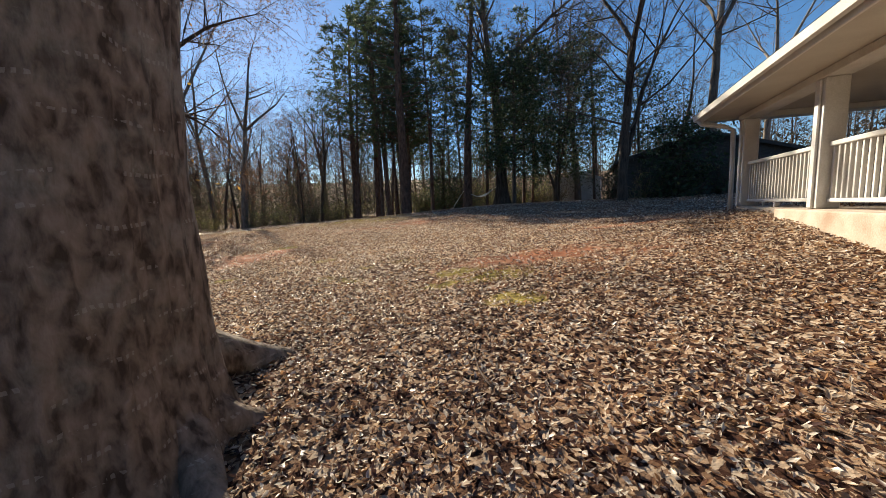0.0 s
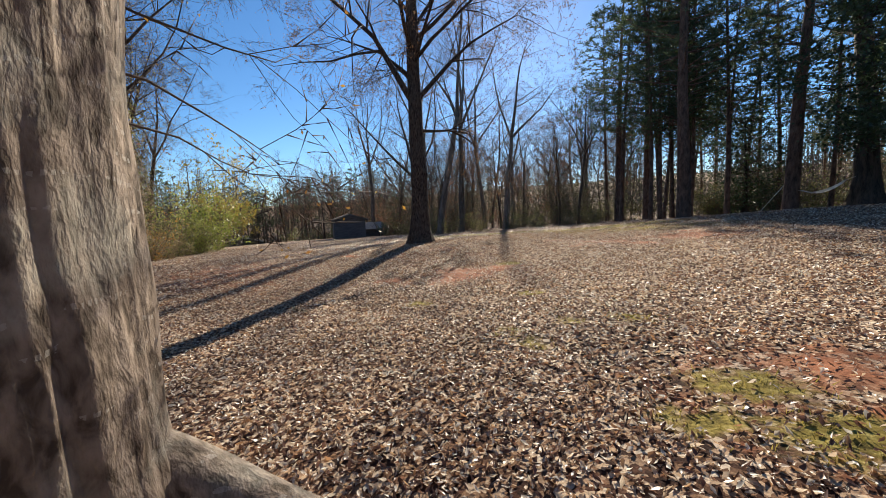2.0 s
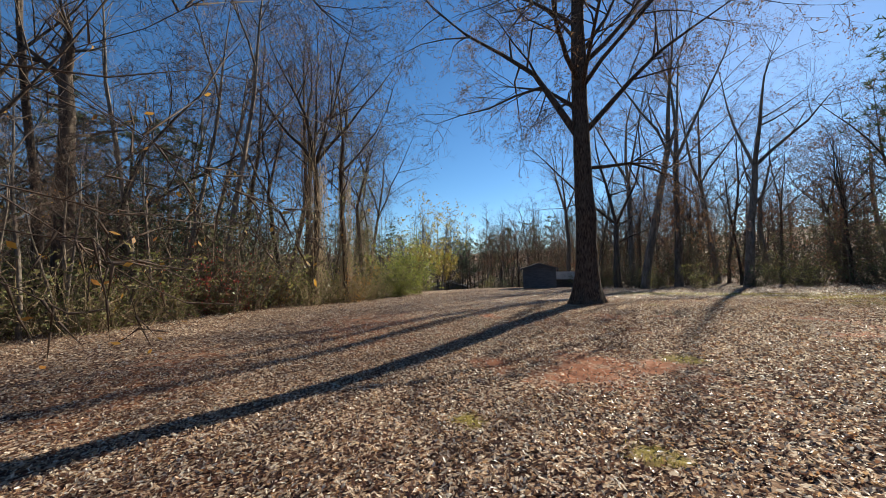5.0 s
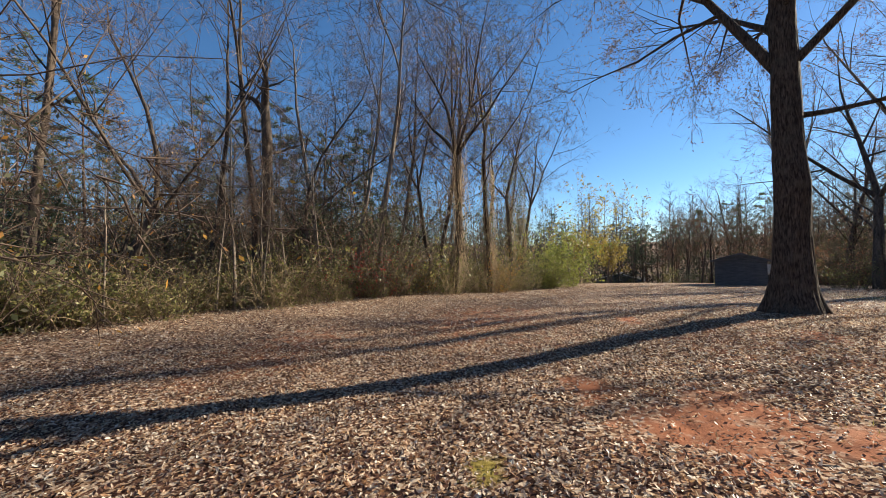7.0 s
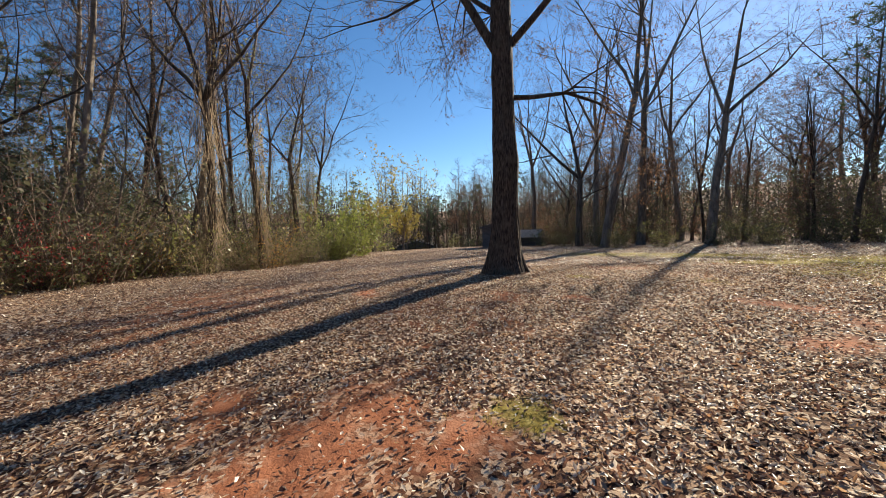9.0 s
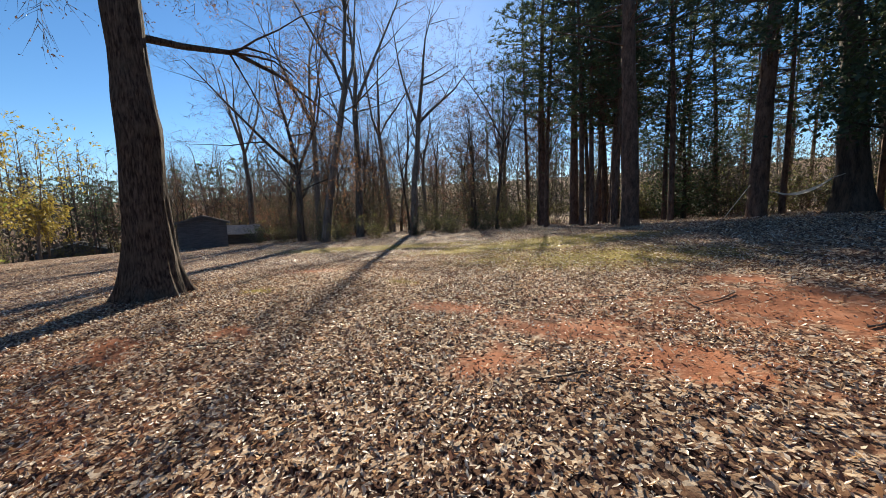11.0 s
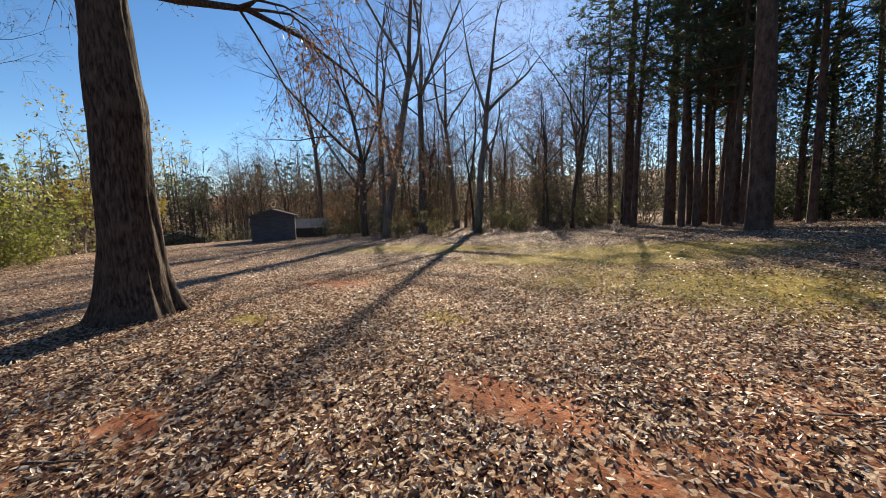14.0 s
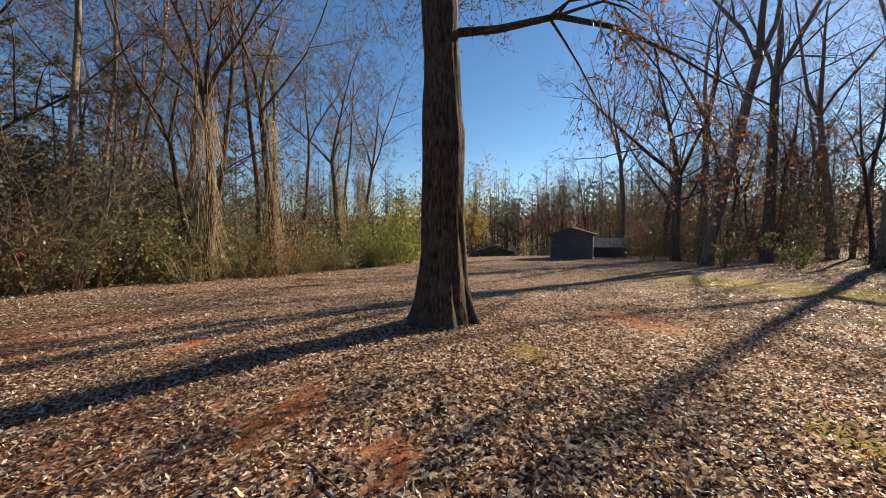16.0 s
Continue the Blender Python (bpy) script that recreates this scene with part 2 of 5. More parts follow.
def bark_mat(name, dark, mid, pale, scale, lichen, long=0.26, pits=False):
    """Old oak bark: broken vertical furrows, plates between them, and pale lichen blotches."""
    m = bpy.data.materials.new(name)
    m.use_nodes = True
    n, l = m.node_tree.nodes, m.node_tree.links
    b = n["Principled BSDF"]
    co = n.new("ShaderNodeTexCoord")

    def noise_(sc, stretch, detail=6, distort=0.0):
        mp, t = n.new("ShaderNodeMapping"), n.new("ShaderNodeTexNoise")
        mp.inputs["Scale"].default_value = (1, 1, stretch)
        l.new(co.outputs["Object"], mp.inputs[0]), l.new(mp.outputs[0], t.inputs["Vector"])
        t.inputs["Scale"].default_value, t.inputs["Detail"].default_value, t.inputs["Distortion"].default_value = sc, detail, distort
        return t.outputs[0]

    furrow, blotch, grain = noise_(scale, long, 6, 0.35), noise_(3.0, 1.3, 6, 0.3), noise_(70, 0.5, 5)
    r1 = n.new("ShaderNodeValToRGB")
    r1.color_ramp.elements.new(0.52)
    for i, (p, c) in enumerate(((0.36, dark), (0.52, mid), (0.72, pale))):
        r1.color_ramp.elements[i].position = p
        r1.color_ramp.elements[i].color = (*c, 1)
    l.new(furrow, r1.inputs[0])
    r2 = n.new("ShaderNodeValToRGB")
    r2.color_ramp.elements[0].position, r2.color_ramp.elements[1].position = 0.50, 0.68
    l.new(blotch, r2.inputs[0])
    gm = n.new("ShaderNodeMath")
    gm.operation = "MULTIPLY"
    l.new(r2.outputs[0], gm.inputs[0]), l.new(grain, gm.inputs[1])
    mix = n.new("ShaderNodeMixRGB")
    l.new(gm.outputs[0], mix.inputs[0]), l.new(r1.outputs[0], mix.inputs[1])
    mix.inputs[2].default_value = (*lichen, 1)
    skin = mix.outputs[0]
    if pits:
        # rows of small pale holes pecked round the trunk
        def calc(op, a_, b_=None, c_=None):
            q = n.new("ShaderNodeMath")
            q.operation = op
            for i, v in enumerate((a_, b_, c_)):
                if isinstance(v, (int, float)):
                    q.inputs[i].default_value = v
                elif v is not None:
                    l.new(v, q.inputs[i])
            return q.outputs[0]

        xyz = n.new("ShaderNodeSeparateXYZ")
        l.new(co.outputs["Object"], xyz.inputs[0])
        round_ = calc("ARCTAN2", xyz.outputs[1], xyz.outputs[0])
        level = calc("MULTIPLY_ADD", noise_(3.0, 0.4, 4), 1.3, calc("MULTIPLY", xyz.outputs[2], 8.5))
        row = calc("LESS_THAN", calc("ABSOLUTE", calc("SUBTRACT", calc("FRACT", level), 0.5)), 0.085)
        spot = calc("LESS_THAN", calc("ABSOLUTE", calc("SUBTRACT", calc("FRACT", calc("MULTIPLY_ADD", noise_(9, 1, 2), 2.0, calc("MULTIPLY", round_, 26.0))), 0.5)), 0.26)
        some = calc("GREATER_THAN", noise_(4.5, 2.2, 5), 0.55)
        hole = calc("MULTIPLY", calc("MULTIPLY", row, spot), calc("MULTIPLY", some, 0.32))
        mix2 = n.new("ShaderNodeMixRGB")
        l.new(hole, mix2.inputs[0]), l.new(skin, mix2.inputs[1])
        mix2.inputs[2].default_value = (0.5, 0.46, 0.41, 1)
        skin = mix2.outputs[0]
    l.new(skin, b.inputs["Base Color"])
    b.inputs["Roughness"].default_value, b.inputs["Specular IOR Level"].default_value = 0.92, 0.2
    h = n.new("ShaderNodeMath")
    h.operation = "MULTIPLY_ADD"
    l.new(grain, h.inputs[0])
    h.inputs[1].default_value = 0.35
    l.new(furrow, h.inputs[2])
    bp = n.new("ShaderNodeBump")
    bp.inputs["Strength"].default_value, bp.inputs["Distance"].default_value = 0.7, 0.03
    l.new(h.outputs[0], bp.inputs["Height"]), l.new(bp.outputs[0], b.inputs["Normal"])
    return m


M_OAK = bark_mat("oak_bark", (0.07, 0.05, 0.036), (0.2, 0.15, 0.115), (0.32, 0.25, 0.2), 15, (0.33, 0.3, 0.25), 0.5, True)
M_OAKDARK = bark_mat("dark_oak_bark", (0.026, 0.018, 0.013), (0.078, 0.057, 0.043), (0.15, 0.112, 0.086), 30, (0.115, 0.095, 0.072), 0.2)

# ---- geometry helpers ----
class Geo:
    """Vertices and faces gathered for one mesh."""

    def __init__(self):
        self.v, self.f = [], []

    def tube(self, pts, radii, sides, cap=True):
        base, k = len(self.v), len(pts)
        for i, (p, r) in enumerate(zip(pts, radii)):
            t = (pts[min(i + 1, k - 1)] - pts[max(i - 1, 0)]).normalized()
            x = t.cross(Vector((0.31, 0.83, 0.17)) if abs(t.z) > 0.9 else Vector((0, 0, 1))).normalized()
            y = t.cross(x)
            for s in range(sides):
                a = 2 * math.pi * s / sides
                self.v.append(p + (x * math.cos(a) + y * math.sin(a)) * r)
        for i in range(k - 1):
            for s in range(sides):
                q, w = base + i * sides, (s + 1) % sides
                self.f.append((q + s, q + w, q + sides + w, q + sides + s))
        if cap:
            self.f.append(tuple(base + (k - 1) * sides + s for s in range(sides)))
            self.f.append(tuple(base + sides - 1 - s for s in range(sides)))

    def cone(self, p, q, r):
        """A thin straight twig."""
        t = (q - p).normalized()
        x = t.cross(Vector((0, 0, 1)) if abs(t.z) < 0.9 else Vector((1, 0, 0))).normalized() * r
        y = t.cross(x)
        b = len(self.v)
        self.v += [p + x, p - x * 0.5 + y * 0.87, p - x * 0.5 - y * 0.87, q]
        self.f += [(b, b + 1, b + 3), (b + 1, b + 2, b + 3), (b + 2, b, b + 3)]

    def spray(self, p, q, r, rng):
        """A fine twig with two side twiglets."""
        d = q - p
        for s, e, w in ((p, q, r), (p.lerp(q, 0.35), p.lerp(q, 0.75) + turned(d, 90, rng) * d.length * 0.35, r * 0.7), (p.lerp(q, 0.6), q + turned(d, 90, rng) * d.length * 0.3, r * 0.6)):
            x = (e - s).cross(Vector((rng.uniform(-1, 1), rng.uniform(-1, 1), 0.3))).normalized() * w
            b = len(self.v)
            self.v += [s + x, s - x, e]
            self.f.append((b, b + 1, b + 2))

    def leaf(self, p, d, size, rng, wide=0.5):
        side = d.cross(Vector((rng.uniform(-1, 1), rng.uniform(-1, 1), rng.uniform(-1, 1)))).normalized()
        b = len(self.v)
        mid = p + d * size * 0.5
        self.v += [p, mid + side * size * wide * 0.5, p + d * size, mid - side * size * wide * 0.5]
        self.f.append((b, b + 1, b + 2, b + 3))

    def box(self, lo, hi):
        b = len(self.v)
        for z in (lo[2], hi[2]):
            self.v += [Vector((lo[0], lo[1], z)), Vector((hi[0], lo[1], z)), Vector((hi[0], hi[1], z)), Vector((lo[0], hi[1], z))]
        self.f += [(b, b + 3, b + 2, b + 1), (b + 4, b + 5, b + 6, b + 7)]
        for s in range(4):
            w = (s + 1) % 4
            self.f.append((b + s, b + w, b + 4 + w, b + 4 + s))

    def mesh(self, name, material, smooth=True):
        me = bpy.data.meshes.new(name)
        me.from_pydata([tuple(c) for c in self.v], [], self.f)
        me.polygons.foreach_set("use_smooth", [smooth] * len(self.f))
        me.materials.append(material)
        me.update()
        return me


def part(name, geo, material, parent, label="", smooth=True, kind=""):
    ob = new(name, geo.mesh(name, material, smooth))
    ob.parent = parent
    return tagged(ob, label=label, kind=kind)


def bevelled(name, boxes, material, parent, width=0.01, label=""):
    """Boxes joined into one mesh, their edges rounded."""
    bm = bmesh.new()
    for lo, hi in boxes:
        r = bmesh.ops.create_cube(bm, size=1)
        for v in r["verts"]:
            v.co = Vector([(lo[i] + hi[i]) / 2 + v.co[i] * (hi[i] - lo[i]) for i in range(3)])
    bmesh.ops.bevel(bm, geom=list(bm.edges), offset=width, segments=1, affect="EDGES")
    me = bpy.data.meshes.new(name)
    bm.to_mesh(me)
    bm.free()
    me.materials.append(material)
    ob = new(name, me)
    ob.parent = parent
    return tagged(ob, label=label)


def fbm(x, y, seed=0, octaves=4):
    """Smooth value noise on arrays, about 0 to 1."""
    total, amp, norm = np.zeros_like(x, dtype=float), 1.0, 0.0
    for o in range(octaves):
        xi, yi = np.floor(x), np.floor(y)
        fx, fy = x - xi, y - yi
        fx, fy = fx * fx * (3 - 2 * fx), fy * fy * (3 - 2 * fy)

        def h(a, b):
            s = np.sin(a * 127.1 + b * 311.7 + (seed + o) * 74.7) * 43758.5453
            return s - np.floor(s)

        total += amp * ((h(xi, yi) * (1 - fx) + h(xi + 1, yi) * fx) * (1 - fy) + (h(xi, yi + 1) * (1 - fx) + h(xi + 1, yi + 1) * fx) * fy)
        norm += amp
        x, y, amp = x * 2.03 + 5.2, y * 2.03 + 1.7, amp * 0.5
    return total / norm


# ---- the lie of the land: rises gently ahead and to the house, falls away to the west ----
COEF = (0.3834, 0.4379, 0.2408, 0.0409, 0.0542, -0.0331, 0.0068, -0.0101, -0.0146, 0.0002)
SWELLS = ((-1, -1.5, 3.5, -0.4238), (-7, 5, 3, -0.2562), (-11, 15, 4, 0.2777), (6, 4, 4, 0.1786), (7.2, 7.0, 2.2, 0.22), (-20, 1, 7, 0.3519), (-30, 45, 14, -0.3875), (3, 26, 7, 0.4151), (-52, 30, 14, 0.7652))


def land(x, y):
    x, y = np.asarray(x, float), np.asarray(y, float)
    dx, dy = x + 10, y - 15
    r = np.hypot(dx, dy) + 1e-6
    k = np.where(r > 52, (52 + 16 * (1 - np.exp(-(r - 52) / 16))) / r, 1.0)
    px, py = -10 + dx * k, 15 + dy * k
    a, b = px / 10, py / 10
    z = sum(c * t for c, t in zip(COEF, (1, a, b, a * a, a * b, b * b, a ** 3, a * a * b, a * b * b, b ** 3)))
    for sx, sy, s, amp in SWELLS:
        z = z + amp * np.exp(-((px - sx) ** 2 + (py - sy) ** 2) / (2 * s * s))
    far = np.clip((r - 78) / 55, 0, 1)
    return z + 11.5 * far * far * (3 - 2 * far)


def at(x, y, sink=0.0):
    return float(land(x, y)) - sink


CLAY = ((1.3, 5.9, 1.7, 0.6), (-4.8, 8.9, 0.9, 1.0), (-5.3, 9.5, 1.0, 0.6), (-4.4, 9.9, 0.5, 0.5), (-8, 12.7, 0.6, 0.3), (-1.0, 16.4, 1.9, 1.3), (-1.4, 17.7, 0.7, 0.4),
        (-3.4, 15.1, 1.4, 0.5), (-3.9, 14, 0.5, 0.5), (-7.35, 13.75, 0.5, 0.3), (-8.4, 12.9, 0.7, 0.3), (-5, 15.5, 0.9, 0.4), (-10.8, 18.1, 1.3, 0.8),
        (-11, 10.6, 0.9, 0.4), (4.4, 8.4, 1.6, 0.5), (-6.2, 8.2, 0.7, 0.4), (-2.2, 14.5, 0.8, 0.6))
RUSTY = ((-7.8, 11.5, 3.2, 2.6), (-4.5, 9.3, 3, 2), (-2, 15.7, 4, 2.4), (1.5, 5.6, 3, 1.8), (-12, 7, 6, 3), (-8.5, 2.5, 4, 2))
MOSS = ((0.7, 4.9, 0.5, 0.35), (0.86, 3.85, 0.35, 0.2), (0.2, 5.4, 0.45, 0.25), (0, 4.8, 0.3, 0.2), (0.67, 3.94, 0.3, 0.25), (-1.9, 5.9, 0.2, 0.15), (-1.4, 6.45, 0.2, 0.15),
        (-1.5, 5.7, 0.25, 0.15), (-0.8, 6.75, 0.3, 0.2), (-4.15, 6.8, 0.3, 0.2), (-2.5, 7.7, 0.3, 0.2), (-4.45, 10.5, 0.4, 0.3), (-4, 20.4, 3.6, 2.0), (-7, 23.5, 4, 2.5),
        (-6.8, 17, 0.5, 0.3), (-9.2, 15.5, 0.5, 0.3), (-5.7, 25, 4, 2.5), (-16, 27, 8, 2.5))


def spots(x, y, table):
    """How far a place lies inside the patches of the table: 1 in their middle, 0 outside."""
    z = np.zeros_like(x, dtype=float)
    for cx, cy, rx, ry in table:
        z = np.maximum(z, np.exp(-0.9 * (((x - cx) / rx) ** 2 + ((y - cy) / ry) ** 2)))
    return z


def lines(lo, hi, fine, far):
    mid = list(np.arange(lo, hi + 1e-6, fine))
    step, a, b = fine, lo, hi
    left, right = [], []
    while b < far:
        step *= 1.13
        a, b = a - step, b + step
        left.append(a), right.append(b)
    return np.array(left[::-1] + mid + right)


def build_ground():
    gx, gy = lines(-14, 6, 0.2, 900), lines(-2, 24, 0.2, 900)
    X, Y = np.meshgrid(gx, gy)
    x, y = X.ravel(), Y.ravel()
    near = np.exp(-(np.hypot(x + 4, y - 10) / 40) ** 2)
    z = land(x, y) + (fbm(x * 1.1, y * 1.1, 3, 4) - 0.5) * 0.09 * near
    me = bpy.data.meshes.new("ground")
    w = len(gx)
    idx = np.arange(len(gx) * len(gy)).reshape(len(gy), w)
    quads = np.stack([idx[:-1, :-1], idx[:-1, 1:], idx[1:, 1:], idx[1:, :-1]], -1).reshape(-1, 4)
    me.from_pydata(np.stack([x, y, z], -1).tolist(), [], quads.tolist())
    me.polygons.foreach_set("use_smooth", [True] * len(quads))
    for name, value in (("clay", np.maximum(spots(x, y, CLAY) * 0.7, spots(x, y, RUSTY) * 0.46)), ("moss", spots(x, y, MOSS) * 0.8)):
        layer = me.attributes.new(name, "FLOAT", "POINT")
        layer.data.foreach_set("value", value.astype(np.float32))
    me.materials.append(M_GROUND)
    me.update()
    ob = new("ground", me)
    tagged(ob, "leaf-covered yard of red clay soil with mossy patches", "ground", kind="structure")


build_ground()


# ---- trees ----
def turned(d, angle, rng):
    """The direction d bent by angle degrees towards a random side."""
    d = d.normalized()
    s = d.cross(Vector((rng.uniform(-1, 1), rng.uniform(-1, 1), rng.uniform(-1, 1)))).normalized()
    return (d * math.cos(radians(angle)) + s * math.sin(radians(angle))).normalized()


def branch(geos, p, d, length, r, level, last, rng, lift=0.12, leaf=None, leaves=0.0, bend=14, size=0.09, spread=(28, 60), kids=(7, 6, 7), fine=False):
    """A bent, tapering branch and its offspring; level chooses the mesh that takes it."""
    n = (5, 4, 2, 2)[min(level, 3)]
    pts, q = [p.copy()], d.copy()
    for i in range(n):
        q = turned(q, rng.uniform(0, bend), rng)
        q = (q + Vector((0, 0, lift))).normalized()
        pts.append(pts[-1] + q * length / n)
    radii = [max(0.0035, r * (1 - 0.84 * i / n)) for i in range(n + 1)]
    if level == last and level > 1:
        if fine:
            geos[-1].cone(pts[0], pts[1], max(r, 0.009))
            geos[-1].cone(pts[1].lerp(pts[0], 0.1), pts[-1], max(0.6 * r, 0.007))
        else:
            geos[-1].spray(pts[0], pts[-1], 0.009, rng)
    else:
        geos[min(level, len(geos) - 1)].tube(pts, radii, (7, 4, 3, 3)[min(level, 3)], cap=False)
    if level < last:
        for c in range(kids[min(level, len(kids) - 1)]):
            f = rng.uniform(0.25, 1.0) if c else 1.0
            i = min(n - 1, int(f * n))
            s = pts[i].lerp(pts[i + 1], f * n - i)
            way = (pts[i + 1] - pts[i]).normalized()
            branch(geos, s, turned(way, rng.uniform(*spread), rng), length * rng.uniform(0.35, 0.62) * (1.15 - 0.4 * f), max(0.004, radii[i] * (0.42 if level else 0.5)), level + 1, last, rng, lift, leaf, leaves, bend, size, spread, kids, fine)
    elif leaf is not None:
        k = int(leaves) + (rng.random() < leaves % 1)
        for _ in range(k):
            s = pts[rng.randrange(1, n + 1)]
            leaf.leaf(s, turned(Vector((0, 0, -1)), rng.uniform(10, 110), rng), size * rng.uniform(0.7, 1.3), rng)


def trunk_geo(pts, radii, sides, flare=1.0, roots=0, rough=0.02, rng=None, rings=40, flare_h=0.5):
    """A trunk with buttress roots at its foot and a ridged, uneven skin."""
    g = Geo()
    k = len(pts)
    seed = rng.uniform(0, 90)
    for i in range(rings + 1):
        f = (i / rings) ** 1.6 * (k - 1)
        j = min(k - 2, int(f))
        c = pts[j].lerp(pts[j + 1], f - j)
        r = radii[j] + (radii[j + 1] - radii[j]) * (f - j)
        h = c.z - pts[0].z
        for s in range(sides):
            a = 2 * math.pi * s / sides
            swell = math.exp(-h / flare_h) * (flare - 1)
            if roots:
                swell *= 0.55 + 0.75 * max(0.0, math.cos(a * roots + seed + 0.6 * math.sin(a * 2))) ** 2
            ridge = noise.noise(Vector((math.cos(a) * 5 * r / 0.4, math.sin(a) * 5 * r / 0.4, h * 0.7 + seed))) * rough
            ridge += noise.noise(Vector((math.cos(a) * 17 * r / 0.4, math.sin(a) * 17 * r / 0.4, h * 1.7 + seed))) * rough * 0.5
            ridge += noise.noise(Vector((math.cos(a) * 1.2, math.sin(a) * 1.2, h * 0.9 + seed))) * rough * 1.8
            q = r * (1 + swell) + ridge
            g.v.append(Vector((c.x + math.cos(a) * q, c.y + math.sin(a) * q, c.z)))
    for i in range(rings):
        for s in range(sides):
            w = (s + 1) % sides
            g.f.append((i * sides + s, i * sides + w, (i + 1) * sides + w, (i + 1) * sides + s))
    return g


def trunk_line(height, lean, wobble, rng, n=9):
    pts = [Vector((0, 0, -0.25))]
    d = Vector((lean[0], lean[1], 1)).normalized()
    for i in range(n):
        d = (d + Vector((rng.uniform(-wobble, wobble), rng.uniform(-wobble, wobble), 0.04))).normalized()
        pts.append(pts[-1] + d * (height + 0.25) / n)
    return pts


def bare_tree(name, label, height, r, seed, lean=(0, 0), wobble=0.06, first=0.35, limbs=5, bark=None, last=3, leaves=0.0, leaf_mat_=None, flare=1.5, roots=5, sides=16, rings=26,
              reach=0.34, kids=(7, 6, 7), lift=0.035, split=0.5, leaders=3, size=0.09, category="tree", given=(), group="", rough=0.02, flare_h=0.4, spread=(32, 68), up=(42, 80)):
    """A leafless hardwood: a trunk that forks into rising leaders, side limbs, branches and twigs, and what leaves it has kept."""
    rng = random.Random(seed)
    root = tagged(new(name), label, category, group)
    stem = split * height
    pts = trunk_line(stem, lean, wobble, rng)
    k = len(pts) - 1
    radii = [r * (1 - 0.42 * (i / k) ** 1.1) for i in range(k + 1)]
    part("trunk", trunk_geo(pts, radii, sides, flare, roots, rough, rng, rings, flare_h), bark or M_GREY, root)
    twig, leaf = Geo(), Geo()

    def place_of(h):
        f = min(0.999, (h + 0.25) / (stem + 0.25)) * k
        j = int(f)
        return pts[j].lerp(pts[j + 1], f - j), radii[j]

    def grow(p, d, ln, rr, lift_, kids_, bend):
        limb = Geo()
        branch([limb, limb, twig, twig], p, d, ln, rr, 0, last, rng, lift_, leaf, leaves, bend, size, spread, kids_)
        part("limb", limb, bark or M_GREY, root)

    turn0 = rng.uniform(0, 6.283)
    for i in range(leaders):
        t, c = radians((9, 30, 36, 40)[i] * rng.uniform(0.8, 1.25)), turn0 + i * 6.283 / leaders + rng.uniform(-0.4, 0.4)
        way = Vector((math.cos(c) * math.sin(t) + lean[0], math.sin(c) * math.sin(t) + lean[1], math.cos(t)))
        grow(pts[-1] - Vector((0, 0, 0.12 * i)), way.normalized(), (height - stem) * rng.uniform(0.85, 1.08), r * (0.56, 0.46, 0.4, 0.34)[i], lift, (kids[0] + 2, *kids[1:]), 15)
    for h, d, ln, rr in given:
        grow(place_of(h)[0], Vector(d).normalized(), ln, rr, lift, kids, 15)
    for i in range(limbs):
        f = min(first, split * 0.8) + (split - min(first, split * 0.8)) * (i + rng.random() * 0.7) / limbs
        c, t = i * 2.4 + rng.uniform(-0.5, 0.5), radians(rng.uniform(*up) * 0.85)
        p, rr = place_of(f * height)
        grow(p, Vector((math.cos(c) * math.sin(t), math.sin(c) * math.sin(t), math.cos(t))), height * reach * rng.uniform(0.6, 1.0), max(0.012, rr * 0.3), lift, kids, 15)
    if twig.f:
        part("twig_crown", twig, M_TWIG, root, "fine bare twigs", kind="stuff")
    if leaf.f:
        part("foliage", leaf, leaf_mat_ or M_BROWNLEAF, root, "scattered dry leaves", smooth=False, kind="stuff")
    return root


